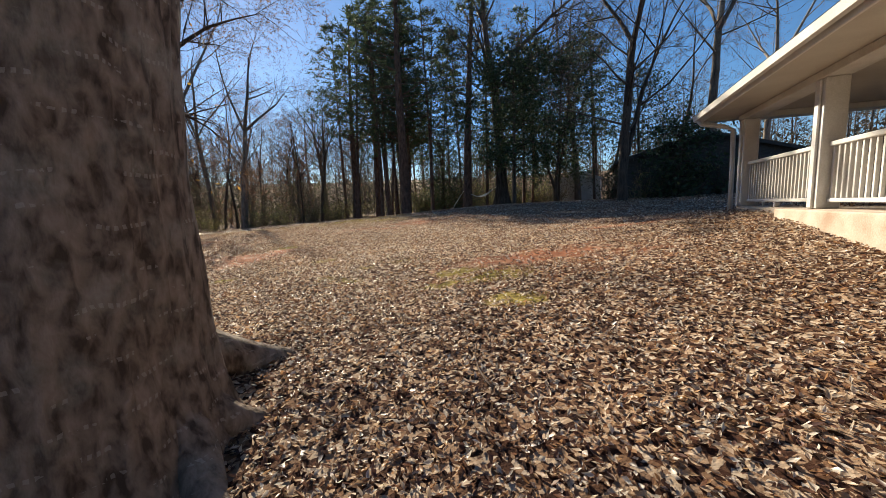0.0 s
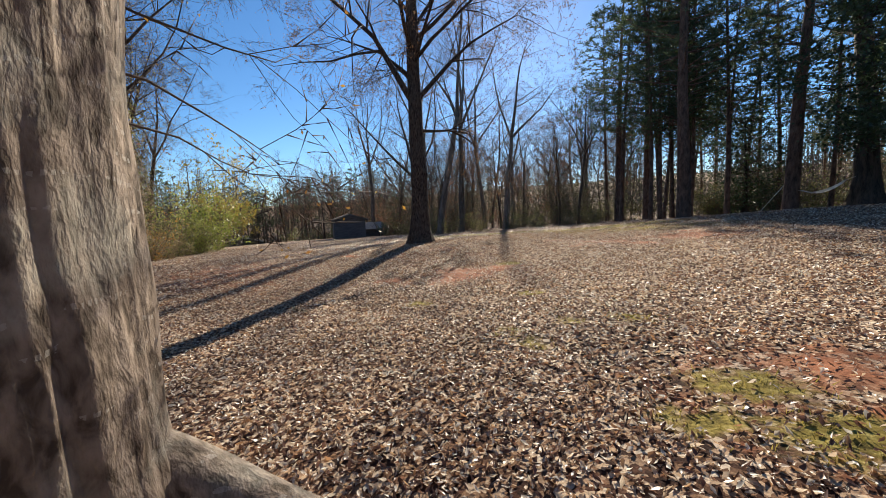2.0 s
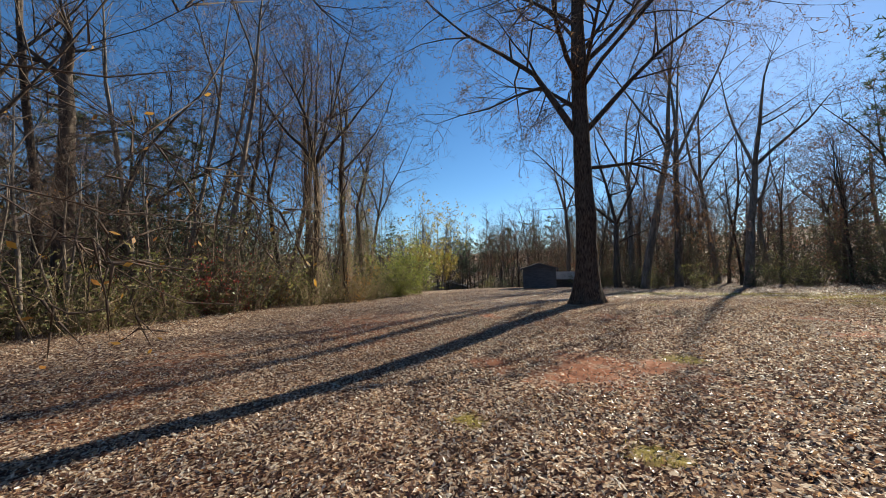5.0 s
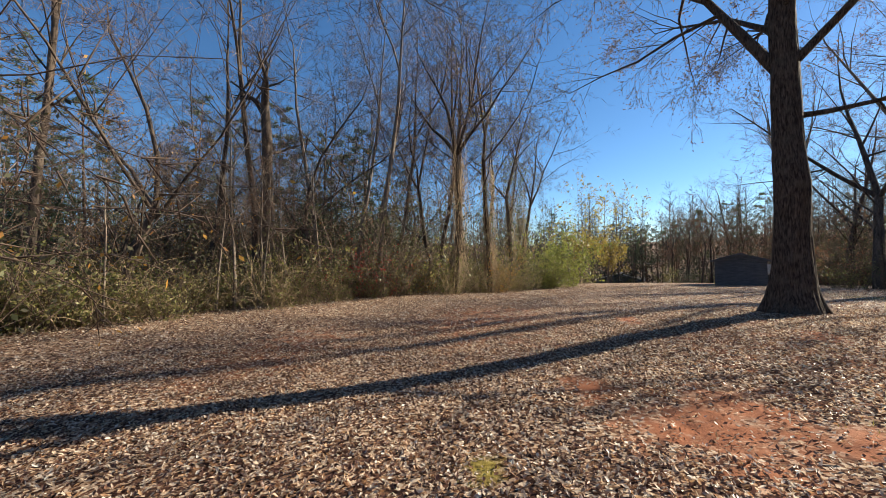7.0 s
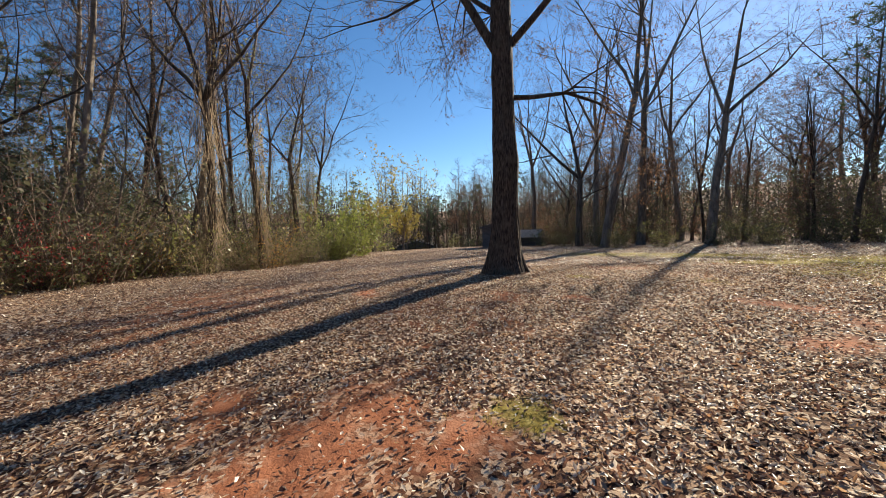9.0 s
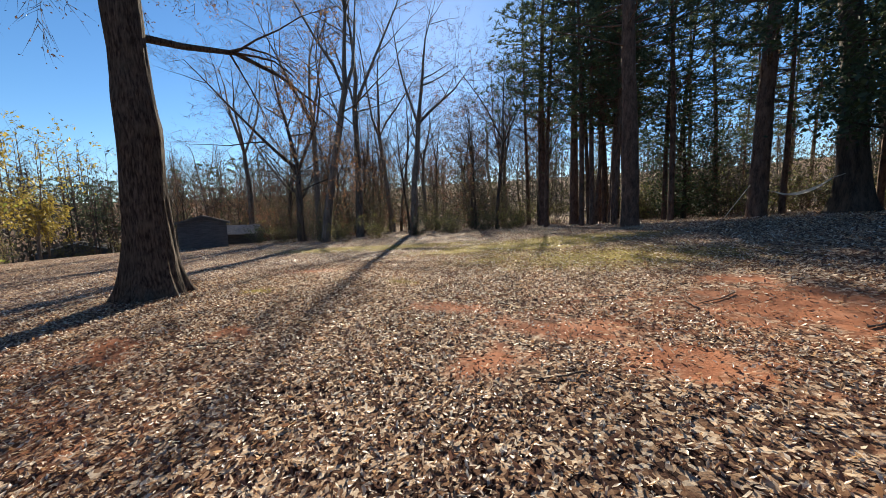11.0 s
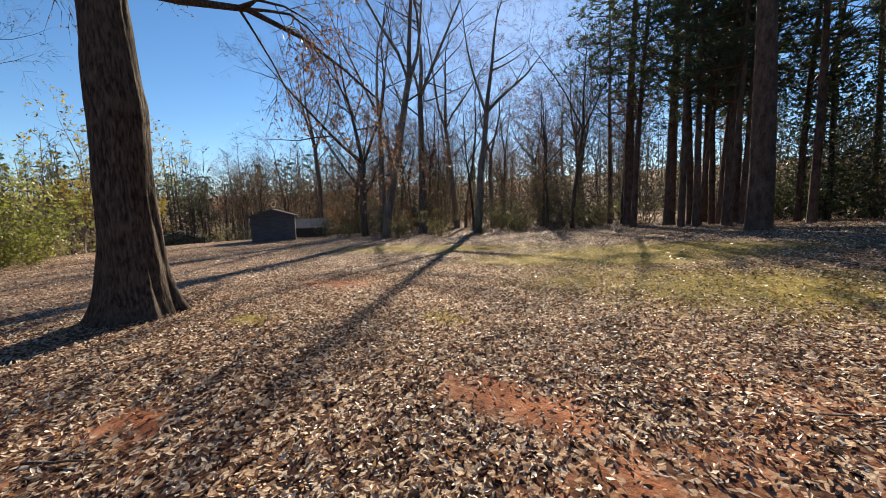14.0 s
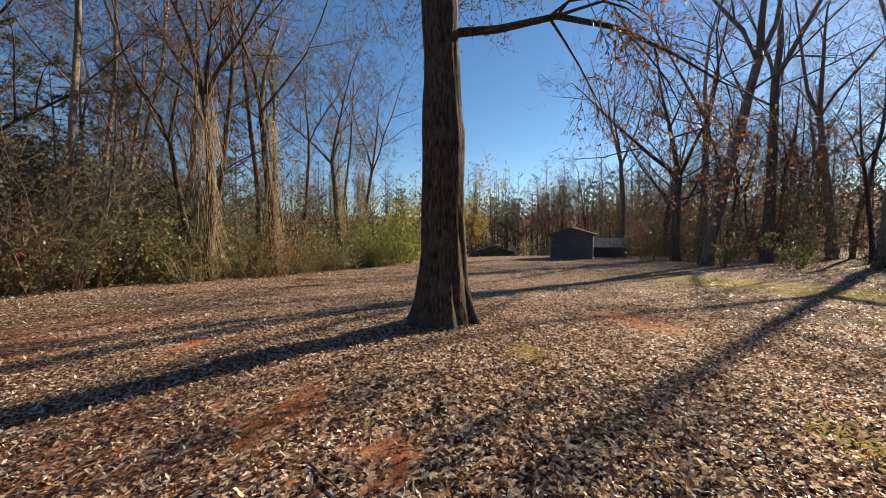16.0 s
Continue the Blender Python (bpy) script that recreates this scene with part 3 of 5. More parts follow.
def pine_tree(name, label, height, r, seed, first=0.4, whorls=16, clump=12, group="", lean=(0, 0)):
    """A straight pine: branches in whorls that carry tufts of needles."""
    rng = random.Random(seed)
    root = tagged(new(name), label, "pine tree", group)
    pts = trunk_line(height, lean, 0.025, rng)
    radii = [r * (1 - 0.85 * (i / (len(pts) - 1))) for i in range(len(pts))]
    part("trunk", trunk_geo(pts, radii, 14, 1.3, 4, 0.015, rng, 24, 0.3), M_PINE, root)
    wood, needles = Geo(), Geo()
    for i in range(whorls):
        f = first + (0.98 - first) * i / (whorls - 1)
        j = min(8, int(f * 9))
        c = pts[j].lerp(pts[j + 1], f * 9 - j)
        for _ in range(rng.choice((2, 3, 3, 4))):
            a = rng.uniform(0, 6.283)
            ln = height * 0.17 * (1.2 - f) / (1.2 - first) * rng.uniform(0.6, 1.3) + 0.4
            d = Vector((math.cos(a), math.sin(a), rng.uniform(-0.1, 0.35))).normalized()
            bp = [c.copy()]
            for s in range(4):
                d = (d + Vector((rng.uniform(-.15, .15), rng.uniform(-.15, .15), rng.uniform(-0.08, 0.16)))).normalized()
                bp.append(bp[-1] + d * ln / 4)
            wood.tube(bp, [0.05, 0.04, 0.03, 0.02, 0.01], 4, cap=False)
            for s in range(clump):
                q = bp[rng.choice((2, 3, 3, 4, 4))] + Vector((rng.gauss(0, .3), rng.gauss(0, .3), rng.gauss(0.05, .18))) * ln / 2
                for _ in range(11):
                    w = turned(Vector((0, 0, 1)), rng.uniform(10, 120), rng)
                    side = w.cross(Vector((rng.uniform(-1, 1), rng.uniform(-1, 1), 0.2))).normalized() * 0.032
                    b, lg = len(needles.v), rng.uniform(0.26, 0.5)
                    needles.v += [q - side, q + side, q + w * lg]
                    needles.f.append((b, b + 1, b + 2))
    part("branchwork", wood, M_PINE, root, kind="stuff")
    part("needle_crown", needles, M_NEEDLE, root, "dark green needle tufts", smooth=False, kind="stuff")
    return root


def shrub(name, label, size, seed, leaf_material, leaves=700, stems=40, stem_material=None, leaf=0.07, category="shrub", droop=0.0, group=""):
    """A thicket of thin arching stems with leaves along them."""
    rng = random.Random(seed)
    root = tagged(new(name), label, category, group)
    wood, green = Geo(), Geo()
    lines_ = []
    for _ in range(stems):
        a, q = rng.uniform(0, 6.283), rng.random()
        p = Vector((math.cos(a) * q * size[0] * 0.35, math.sin(a) * q * size[1] * 0.35, -0.1))
        d = Vector((math.cos(a) * q * 0.7, math.sin(a) * q * 0.7, 1)).normalized()
        ln, pts = size[2] * rng.uniform(0.55, 1.15), [p]
        for s in range(3):
            d = (turned(d, rng.uniform(0, 26), rng) + Vector((0, 0, -droop * 1.7 * s))).normalized()
            pts.append(pts[-1] + d * ln / 3)
        wood.tube(pts, [0.014, 0.011, 0.008, 0.004], 3, cap=False)
        lines_.append(pts)
        for _ in range(6):
            j = rng.randrange(0, 3)
            e = turned((pts[j + 1] - pts[j]).normalized(), rng.uniform(25, 70), rng)
            q0 = pts[j].lerp(pts[j + 1], rng.random())
            q1 = q0 + (e + Vector((0, 0, 0.3 - droop * 4))).normalized() * ln * rng.uniform(0.15, 0.4)
            wood.cone(q0, q1, 0.007)
            lines_.append([q0, q1])
    for _ in range(leaves):
        pts = rng.choice(lines_)
        j = rng.randrange(len(pts) - 1)
        q = pts[j].lerp(pts[j + 1], rng.random()) + Vector((rng.gauss(0, .08), rng.gauss(0, .08), rng.gauss(0, .08)))
        if q.z > 0.02:
            green.leaf(q, turned(Vector((0, 0, 1)), rng.uniform(20, 140), rng), leaf * rng.uniform(0.6, 1.4), rng, 0.55)
    part("stem_tangle", wood, stem_material or M_TWIG, root, kind="stuff")
    if green.f:
        part("foliage", green, leaf_material, root, smooth=False, kind="stuff")
    return root


def put(ob, x, y, turn=0, scale=1.0, sink=0.0):
    ob.matrix_basis = pose(x, y, at(x, y, sink), 0, 0, turn) @ Matrix.Scale(scale, 4)
    return ob


def again(ob, x, y, turn=0, scale=1.0, sink=0.0, lean=(0, 0)):
    m = pose(x, y, at(x, y, sink), lean[0], lean[1], turn) @ Matrix.Scale(scale, 4)
    keep = ob.scale.copy()
    ob.scale = (1, 1, 1)
    c = copy_thing(ob, m)
    ob.scale = keep
    return c

# ---- the two great oaks of the yard ----
def near_oak():
    """The broad oak beside the start of the path, with low drooping branchlets that keep a few leaves."""
    rng = random.Random(11)
    root = tagged(new("oak_tree"), "massive old oak with furrowed grey-brown bark and flaring roots", "tree")
    pts = [Vector((0, 0, -0.3)), Vector((0, 0, 0.7)), Vector((0, 0, 1.6)), Vector((0.03, 0.0, 3)), Vector((0.05, 0.02, 5)), Vector((-0.1, 0, 8)), Vector((0, 0.2, 12)), Vector((0.3, 0.4, 17)), Vector((0.4, 0.5, 21))]
    radii = [0.92, 0.84, 0.815, 0.84, 0.82, 0.7, 0.5, 0.27, 0.05]
    part("trunk", trunk_geo(pts, radii, 220, 1.32, 7, 0.028, rng, 150, 0.42), M_OAK, root)
    for a, ln, r in ((60, 2.1, 0.2), (24, 1.3, 0.16), (100, 1.3, 0.14), (-10, 1.3, 0.16), (-50, 1.3, 0.16), (150, 1.4, 0.16), (210, 1.3, 0.15), (270, 1.3, 0.16)):
        g, d = Geo(), Vector((math.cos(radians(a)), math.sin(radians(a)), 0))
        s = d.cross(Vector((0, 0, 1)))
        n = 9
        ps = [d * (0.45 + (ln - 0.45) * i / n) + s * 0.12 * math.sin(i * 0.6 + a) + Vector((0, 0, 0.66 * (1 - i / n) ** 2.0 + 0.06 - 0.08 * i / n)) for i in range(n + 1)]
        g.tube(ps, [r * (1.25 - 0.9 * i / n) for i in range(n + 1)], 12)
        part("root", g, M_OAK, root)
    twig, leaf = Geo(), Geo()
    for h, a, t, ln, r in ((4.6, 80, 75, 6.5, 0.20), (5.5, 150, 70, 7, 0.22), (5.0, 20, 72, 6, 0.2), (6.5, 250, 65, 7, 0.24), (7.5, 330, 60, 7, 0.24), (9, 100, 55, 7, 0.22), (11, 200, 50, 6, 0.2), (13, 20, 45, 5, 0.17), (15, 140, 40, 4.5, 0.13), (17, 280, 30, 4, 0.1)):
        g = Geo()
        d = Vector((math.cos(radians(a)) * math.sin(radians(t)), math.sin(radians(a)) * math.sin(radians(t)), math.cos(radians(t))))
        branch([g, g, twig, twig], Vector((0, 0, h)), d, ln, r, 0, 3, rng, 0.05, leaf, 0.04, 14, 0.1, kids=(8, 7, 7), fine=True)
        part("limb", g, M_OAK, root)
    # low branchlets on the sunny side
    for (x, y, z), d, ln in (((-0.1, 0.55, 2.5), (-0.3, 1.0, -0.03), 2.3), ((-0.2, 0.5, 2.3), (-0.5, 1.0, -0.06), 1.9), ((-0.3, 0.5, 3.0), (-0.45, 1.0, -0.05), 2.8)):
        g = Geo()
        branch([g, g, twig], Vector((x, y, z)), Vector(d).normalized(), ln, 0.010, 0, 2, rng, -0.01, leaf, 0.8, 26, 0.05, (30, 65), (5, 5, 5), True)
        part("branchlet", g, M_TWIG, root)
    part("twig_crown", twig, M_TWIG, root, "fine bare twigs", kind="stuff")
    part("foliage", leaf, M_ORANGE, root, "last orange and yellow leaves", smooth=False, kind="stuff")
    root.matrix_basis = pose(-2.27, 1.92, at(-2.27, 1.92, 0.02))


def far_oak():
    """The tall straight oak that throws the long shadow across the yard."""
    rng = random.Random(5)
    root = tagged(new("oak_tree"), "tall dark oak with a trunk burl and spreading bare limbs", "tree")
    pts = [Vector((0, 0, -0.3)), Vector((0, 0, 1)), Vector((0.02, 0, 2.4)), Vector((0.02, 0.03, 3.3)), Vector((0, 0.02, 4.2)), Vector((-0.02, 0, 5.6)), Vector((-0.02, 0, 9)), Vector((0.1, 0, 14)), Vector((0.2, 0.1, 20))]
    radii = [0.47, 0.40, 0.345, 0.37, 0.315, 0.30, 0.25, 0.16, 0.04]
    part("trunk", trunk_geo(pts, radii, 90, 2.0, 6, 0.022, rng, 110, 0.45), M_OAKDARK, root)
    for a, ln, r in ((-35, 0.95, 0.13), (-75, 0.9, 0.14), (20, 0.8, 0.12), (-130, 0.85, 0.13), (80, 0.8, 0.12), (170, 0.85, 0.13)):
        g, d = Geo(), Vector((math.cos(radians(a)), math.sin(radians(a)), 0))
        n = 8
        g.tube([d * (0.25 + (ln - 0.25) * i / n) + Vector((0, 0, 0.6 * (1 - i / n) ** 2.2 - 0.12)) for i in range(n + 1)], [r * (1.15 - 0.8 * i / n) for i in range(n + 1)], 10)
        part("root", g, M_OAKDARK, root)
    twig, leaf = Geo(), Geo()
    for h, (x, y, z), ln, r, lift in ((5.0, (0.1, 0.8, 0.5), 5.0, 0.08, -0.2), (6.0, (-0.5, -0.62, 0.95), 8.5, 0.15, -0.12), (6.2, (0.36, 0.5, 1.0), 6.5, 0.12, 0.0), (6.9, (-0.75, 0.2, 0.6), 5.0, 0.08, -0.03),
                                      (7.6, (0.75, -0.35, 0.7), 5.5, 0.09, -0.03), (8.2, (0.2, -0.8, 0.7), 6, 0.1, 0.0), (8.8, (0.5, 0.75, 0.7), 6, 0.10, 0.0), (9.6, (-0.8, 0.5, 0.7), 5.5, 0.09, 0.02), (10.4, (-0.5, -0.8, 0.7), 5.5, 0.09, 0.02), (7.2, (-0.9, -0.1, 0.8), 6, 0.09, 0.0), (7.9, (0.9, 0.3, 0.8), 6, 0.09, 0.0), (9.2, (-0.2, 0.9, 0.8), 5.5, 0.09, 0.0), (10.8, (0.85, 0.1, 0.8), 5, 0.08, 0.03),
                                      (11.4, (0.4, 0.8, 0.8), 5, 0.08, 0.04), (12.6, (-0.6, -0.5, 0.9), 4.5, 0.07, 0.05), (13.8, (0.6, -0.3, 0.9), 4, 0.07, 0.06), (15, (-0.4, 0.4, 1), 3.5, 0.06, 0.06), (17, (0.3, 0.4, 1), 3, 0.05, 0.06)):
        g = Geo()
        branch([g, g, twig, twig], Vector((0, 0, h)), Vector((x, y, z)).normalized(), ln, r, 0, 3, rng, lift, leaf, 2.4, 19, 0.068, (28, 66), (10, 8, 9), True)
        part("limb", g, M_OAKDARK, root)
    part("twig_crown", twig, M_TWIG, root, "fine drooping twigs", kind="stuff")
    part("foliage", leaf, M_BROWNLEAF, root, "scattered rust-brown leaves", smooth=False, kind="stuff")
    root.matrix_basis = pose(-11.25, 14.7, at(-11.25, 14.7, 0.02))


near_oak()
far_oak()


def vine_tree(name, label, x, y, height, r, seed, lean, given, strands=160, first=0.4, limbs=3, ivy=0):
    """A leaning hardwood wrapped in hanging dead vines."""
    root = bare_tree(name, label, height, r, seed, lean, 0.05, first, limbs, M_DARK, 3, 0.3, M_YELLOW, 1.4, 5, 16, 26, 0.3, (7, 6, 7), given=given)
    rng, g = random.Random(seed + 1), Geo()
    def core(h):
        """The middle of the stem at a height, its first leader past the fork."""
        return Vector((lean[0] * h, lean[1] * h, h))

    for _ in range(strands):
        h = rng.uniform(0.8, 1) * rng.uniform(1.0, height * 0.6)
        a, q = rng.uniform(0, 6.283), r * rng.uniform(0.9, 2.0)
        pts = [core(h) + Vector((math.cos(a) * q, math.sin(a) * q, 0))]
        d = Vector((math.cos(a) * 0.08, math.sin(a) * 0.08, -1))
        ln = rng.uniform(0.8, 3.4)
        for _ in range(5):
            d = (d + Vector((rng.uniform(-.22, .22), rng.uniform(-.22, .22), -0.2))).normalized()
            pts.append(pts[-1] + d * min(ln, h) / 5)
        g.tube(pts, [0.011] * 5 + [0.004], 3, cap=False)
    part("vine_curtain", g, M_DRY, root, "tan dead vines hanging round the trunk", kind="stuff")
    green = Geo()
    for _ in range(ivy):
        h = height * rng.uniform(0.12, 0.72)
        a, q = rng.uniform(0, 6.283), r + abs(rng.gauss(0, 0.42))
        green.leaf(core(h) + Vector((math.cos(a) * q, math.sin(a) * q, 0)), turned(Vector((0, 0, -1)), rng.uniform(10, 100), rng), rng.uniform(0.1, 0.19), rng, 0.7)
    if ivy:
        part("ivy", green, M_GREEN, root, "olive-green ivy on the upper stem", smooth=False, kind="stuff")
    return put(root, x, y)


vine_tree("vine_covered_tree", "bare leaning tree wrapped in hanging tan vines at the wood's edge", -23.5, 5.4, 17, 0.24, 21, (0.02, 0.03), [(8.4, (0.25, 0.8, 0.75), 7.5, 0.11), (8.8, (-0.3, -0.5, 1), 7, 0.13)], 300)
vine_tree("vine_covered_tree", "slender dark tree draped with dry vines at the wood's edge", -26.3, 7.6, 18, 0.2, 22, (0.0, -0.01), [], 260, ivy=500)
vine_tree("vine_covered_tree", "tall tree hung with curtains of dead vine above the bushes", -36.0, 9.8, 17, 0.22, 23, (0.0, 0.0), [], 300, 0.5, ivy=1500)
vine_tree("vine_covered_tree", "tall tree hung with curtains of dead vine above the bushes", -40.5, 11.2, 18, 0.22, 24, (0.01, 0.02), [], 300, 0.5, ivy=1500)

M_RUST = leaf_mat("rust_leaf", [(0.2, 0.075, 0.04), (0.32, 0.13, 0.06), (0.3, 0.17, 0.09)], 0.6, 0.5)
# ---- templates, each standing as a tree of its own ----
T = [
    put(bare_tree("bare_tree", "tall grey leafless tree at the far edge of the yard", 25, 0.38, 31, (0.01, 0), 0.05, 0.38, 3, M_GREY, 3, 1.3, M_RUST, kids=(6, 4, 7), size=0.12), -31.2, 51.5),
    put(bare_tree("bare_tree", "leaning leafless tree with a pale crooked trunk", 23, 0.4, 32, (0.16, 0.05), 0.10, 0.3, 2, M_GREY, 3, 1.1, M_RUST, kids=(5, 4, 6), size=0.12), -23.4, 44.1, 0),
    put(bare_tree("bare_tree", "wide-branched leafless tree with two dark stems", 19, 0.38, 33, (-0.10, 0), 0.08, 0.18, 6, M_DARK, 3, 0.3, M_BROWNLEAF, kids=(7, 6, 7), reach=0.42, split=0.36), -45.9, 47.6),
    put(bare_tree("bare_tree", "slim leafless tree in the wood", 20, 0.19, 34, (0.03, 0.02), 0.07, 0.28, 5, M_DARK, 3, 0.2, M_BROWNLEAF, kids=(7, 5, 6), reach=0.3, leaders=2, split=0.6), -20.5, -5.5),
    put(bare_tree("bare_tree", "pale slim leafless tree in the wood", 20, 0.14, 35, (0.04, 0.02), 0.05, 0.38, 5, M_GREY, 3, 0.3, M_RUST, kids=(7, 5, 6), reach=0.24, leaders=2, split=0.62), -21.5, 1.2),
    put(bare_tree("bare_tree", "small round-headed leafless tree in the wood", 13, 0.17, 36, (0.0, 0.02), 0.1, 0.2, 5, M_DARK, 3, 0.15, M_ORANGE, kids=(7, 6, 7), reach=0.4, split=0.3, leaders=4), -29.5, 0.8),
]
T.append(put(bare_tree("bare_tree", "bare brown tree of the far wood", 19, 0.22, 37, (0.02, 0.02), 0.06, 0.3, 4, M_DARK, 3, 0.4, M_BROWNLEAF, size=0.11, kids=(7, 5, 6), reach=0.36, sides=8, rings=12), -38.0, 54.0))
T.append(put(bare_tree("bare_tree", "bare brown tree with rusty leaves in the far wood", 16, 0.2, 38, (0.02, 0.02), 0.08, 0.2, 4, M_DARK, 3, 1.1, M_RUST, size=0.15, kids=(7, 5, 6), reach=0.4, sides=8, rings=12), -27.0, 56.0))
# the crooked dark tree with a broken top
put(bare_tree("crooked_tree", "crooked dark tree with a broken top and ivy at its foot", 12.5, 0.36, 41, (0.0, -0.02), 0.05, 0.45, 3, M_DARK, 3, 0.0, None, kids=(6, 5, 4), reach=0.2, split=0.78, leaders=2, given=[(9.5, (0.2, -0.8, 0.5), 2.2, 0.14), (8.4, (-0.2, -0.9, 0.25), 1.6, 0.1)]), -18.4, -3.6)
again(T[0], -29.2, 42.5, 120, 1.08)
again(T[0], -27.0, 35.2, 200, 1.05, lean=(0, -5))
again(T[2], -33.5, 38.5, 90, 1.1)
again(T[0], -36.5, 44.0, 300, 1.1)
again(T[1], -47.5, 43.0, 250, 1.0)
again(T[3], -30.5, 52.5, 40, 1.0)

for x, y, k, turn, sc, ln in ((-13.4, -6.4, 5, 30, 1.1, (0, 2)), (-12.4, -8.2, 3, 200, 0.9, (0, -3)), (-18.3, -6.7, 3, 90, 0.8, (0, 0)), (-24.0, -3.2, 4, 260, 0.95, (0, 0)), (-28.2, -2.3, 4, 20, 1.1, (0, 3)),
                              (-28.6, -1.6, 4, 80, 1.05, (0, 5)), (-42.1, -6.6, 5, 0, 1.35, (0, 0)), (-32.3, 4.8, 3, 0, 1.1, (0, 0)), (-39.8, 9.3, 4, 0, 1.0, (0, 0))):
    again(T[k], x, y, turn, sc, 0.05, ln)

P = [
    put(pine_tree("pine_tree", "tall straight pine with a bare lower trunk", 24, 0.42, 51, 0.36, 16, 13), -2.95, 31.3),
    put(pine_tree("pine_tree", "tall pine with reddish-brown plated bark", 23, 0.40, 52, 0.30, 17, 12), 2.3, 33.1, 80),
    put(pine_tree("pine_tree", "slender pine in the dark pine wood", 19, 0.17, 53, 0.36, 14, 8), -1.0, 40.0, 10),
]


def evergreen(name, label, x, y, height, wide, seed, leaves=5000, low=0.15):
    """A broad-leaved evergreen: many small glossy leaves in uneven clumps on limbs."""
    rng = random.Random(seed)
    root = tagged(new(name), label, "tree")
    pts = trunk_line(height, (0, 0), 0.04, rng)
    part("trunk", trunk_geo(pts, [0.17 * (1 - 0.8 * i / 9) for i in range(10)], 12, 1.4, 4, 0.01, rng, 18, 0.3), M_DARK, root)
    wood, green, ends = Geo(), Geo(), []
    for i in range(46):
        f = low + (0.97 - low) * i / 45
        a = i * 2.4
        ln = wide * (0.35 + 0.65 * math.sin(math.pi * min(1, (1 - f) * 0.9 + 0.12))) * rng.uniform(0.6, 1.1)
        d = Vector((math.cos(a), math.sin(a), rng.uniform(-0.05, 0.4))).normalized()
        j = min(8, int(f * 9))
        bp = [pts[j].lerp(pts[j + 1], f * 9 - j)]
        for s in range(4):
            d = turned(d, rng.uniform(0, 16), rng)
            bp.append(bp[-1] + d * ln / 4)
        wood.tube(bp, [0.05, 0.04, 0.03, 0.02, 0.008], 4, cap=False)
        ends += [bp[2], bp[3], bp[3], bp[4], bp[4]]
    for _ in range(leaves):
        c = rng.choice(ends)
        q = c + Vector((rng.gauss(0, .55), rng.gauss(0, .55), rng.gauss(0, .4)))
        green.leaf(q, turned(Vector((0, 0, 1)), rng.uniform(20, 130), rng), rng.uniform(0.14, 0.27), rng, 0.55)
    part("branchwork", wood, M_DARK, root, kind="stuff")
    part("foliage", green, M_HOLLY, root, "glossy dark green leaves", smooth=False, kind="stuff")
    return put(root, x, y)


evergreen("evergreen_tree", "dense dark evergreen tree with glossy leaves beside the hammock", 5.6, 28.8, 11, 3.6, 61, 13000, 0.24)
evergreen("evergreen_tree", "dark broad evergreen tree shading the yard", 10.0, 33.0, 13, 4.4, 62, 12000, 0.2)
SMALL_EVERGREEN = evergreen("evergreen_tree", "small dark evergreen tree among the pines", 0.2, 41.0, 8, 2.6, 63, 4500, 0.08)
evergreen("evergreen_tree", "small dark evergreen tree before the shaded building", 13.6, 21.6, 4.2, 1.9, 65, 3500, 0.04)
evergreen("evergreen_tree", "dark broad evergreen tree behind the house", 17.5, 33.0, 11, 3.6, 64, 5000, 0.1)
put(bare_tree("big_forked_tree", "huge dark tree with a spreading bough and a sunlit flaring base", 22, 0.52, 71, (0, 0), 0.03, 0.42, 8, M_DARK, 3, 0.1, M_BROWNLEAF, 2.0, 5, 26, 50, 0.36, (7, 6, 7), given=[(10, (0.9, -0.2, 0.28), 8, 0.2), (11, (-0.8, -0.2, 0.9), 6, 0.16)], flare_h=0.8), 5.3, 32.6)
put(bare_tree("forked_tree", "dark leafless tree with several stems beside the neighbouring building", 17, 0.27, 72, (0.02, 0), 0.05, 0.2, 8, M_DARK, 3, 0.35, M_BROWNLEAF, 1.4, 5, 16, 26, 0.4, (7, 6, 7), given=[(1.6, (0.25, 0.05, 1), 11, 0.16)]), 10.1, 20.9)

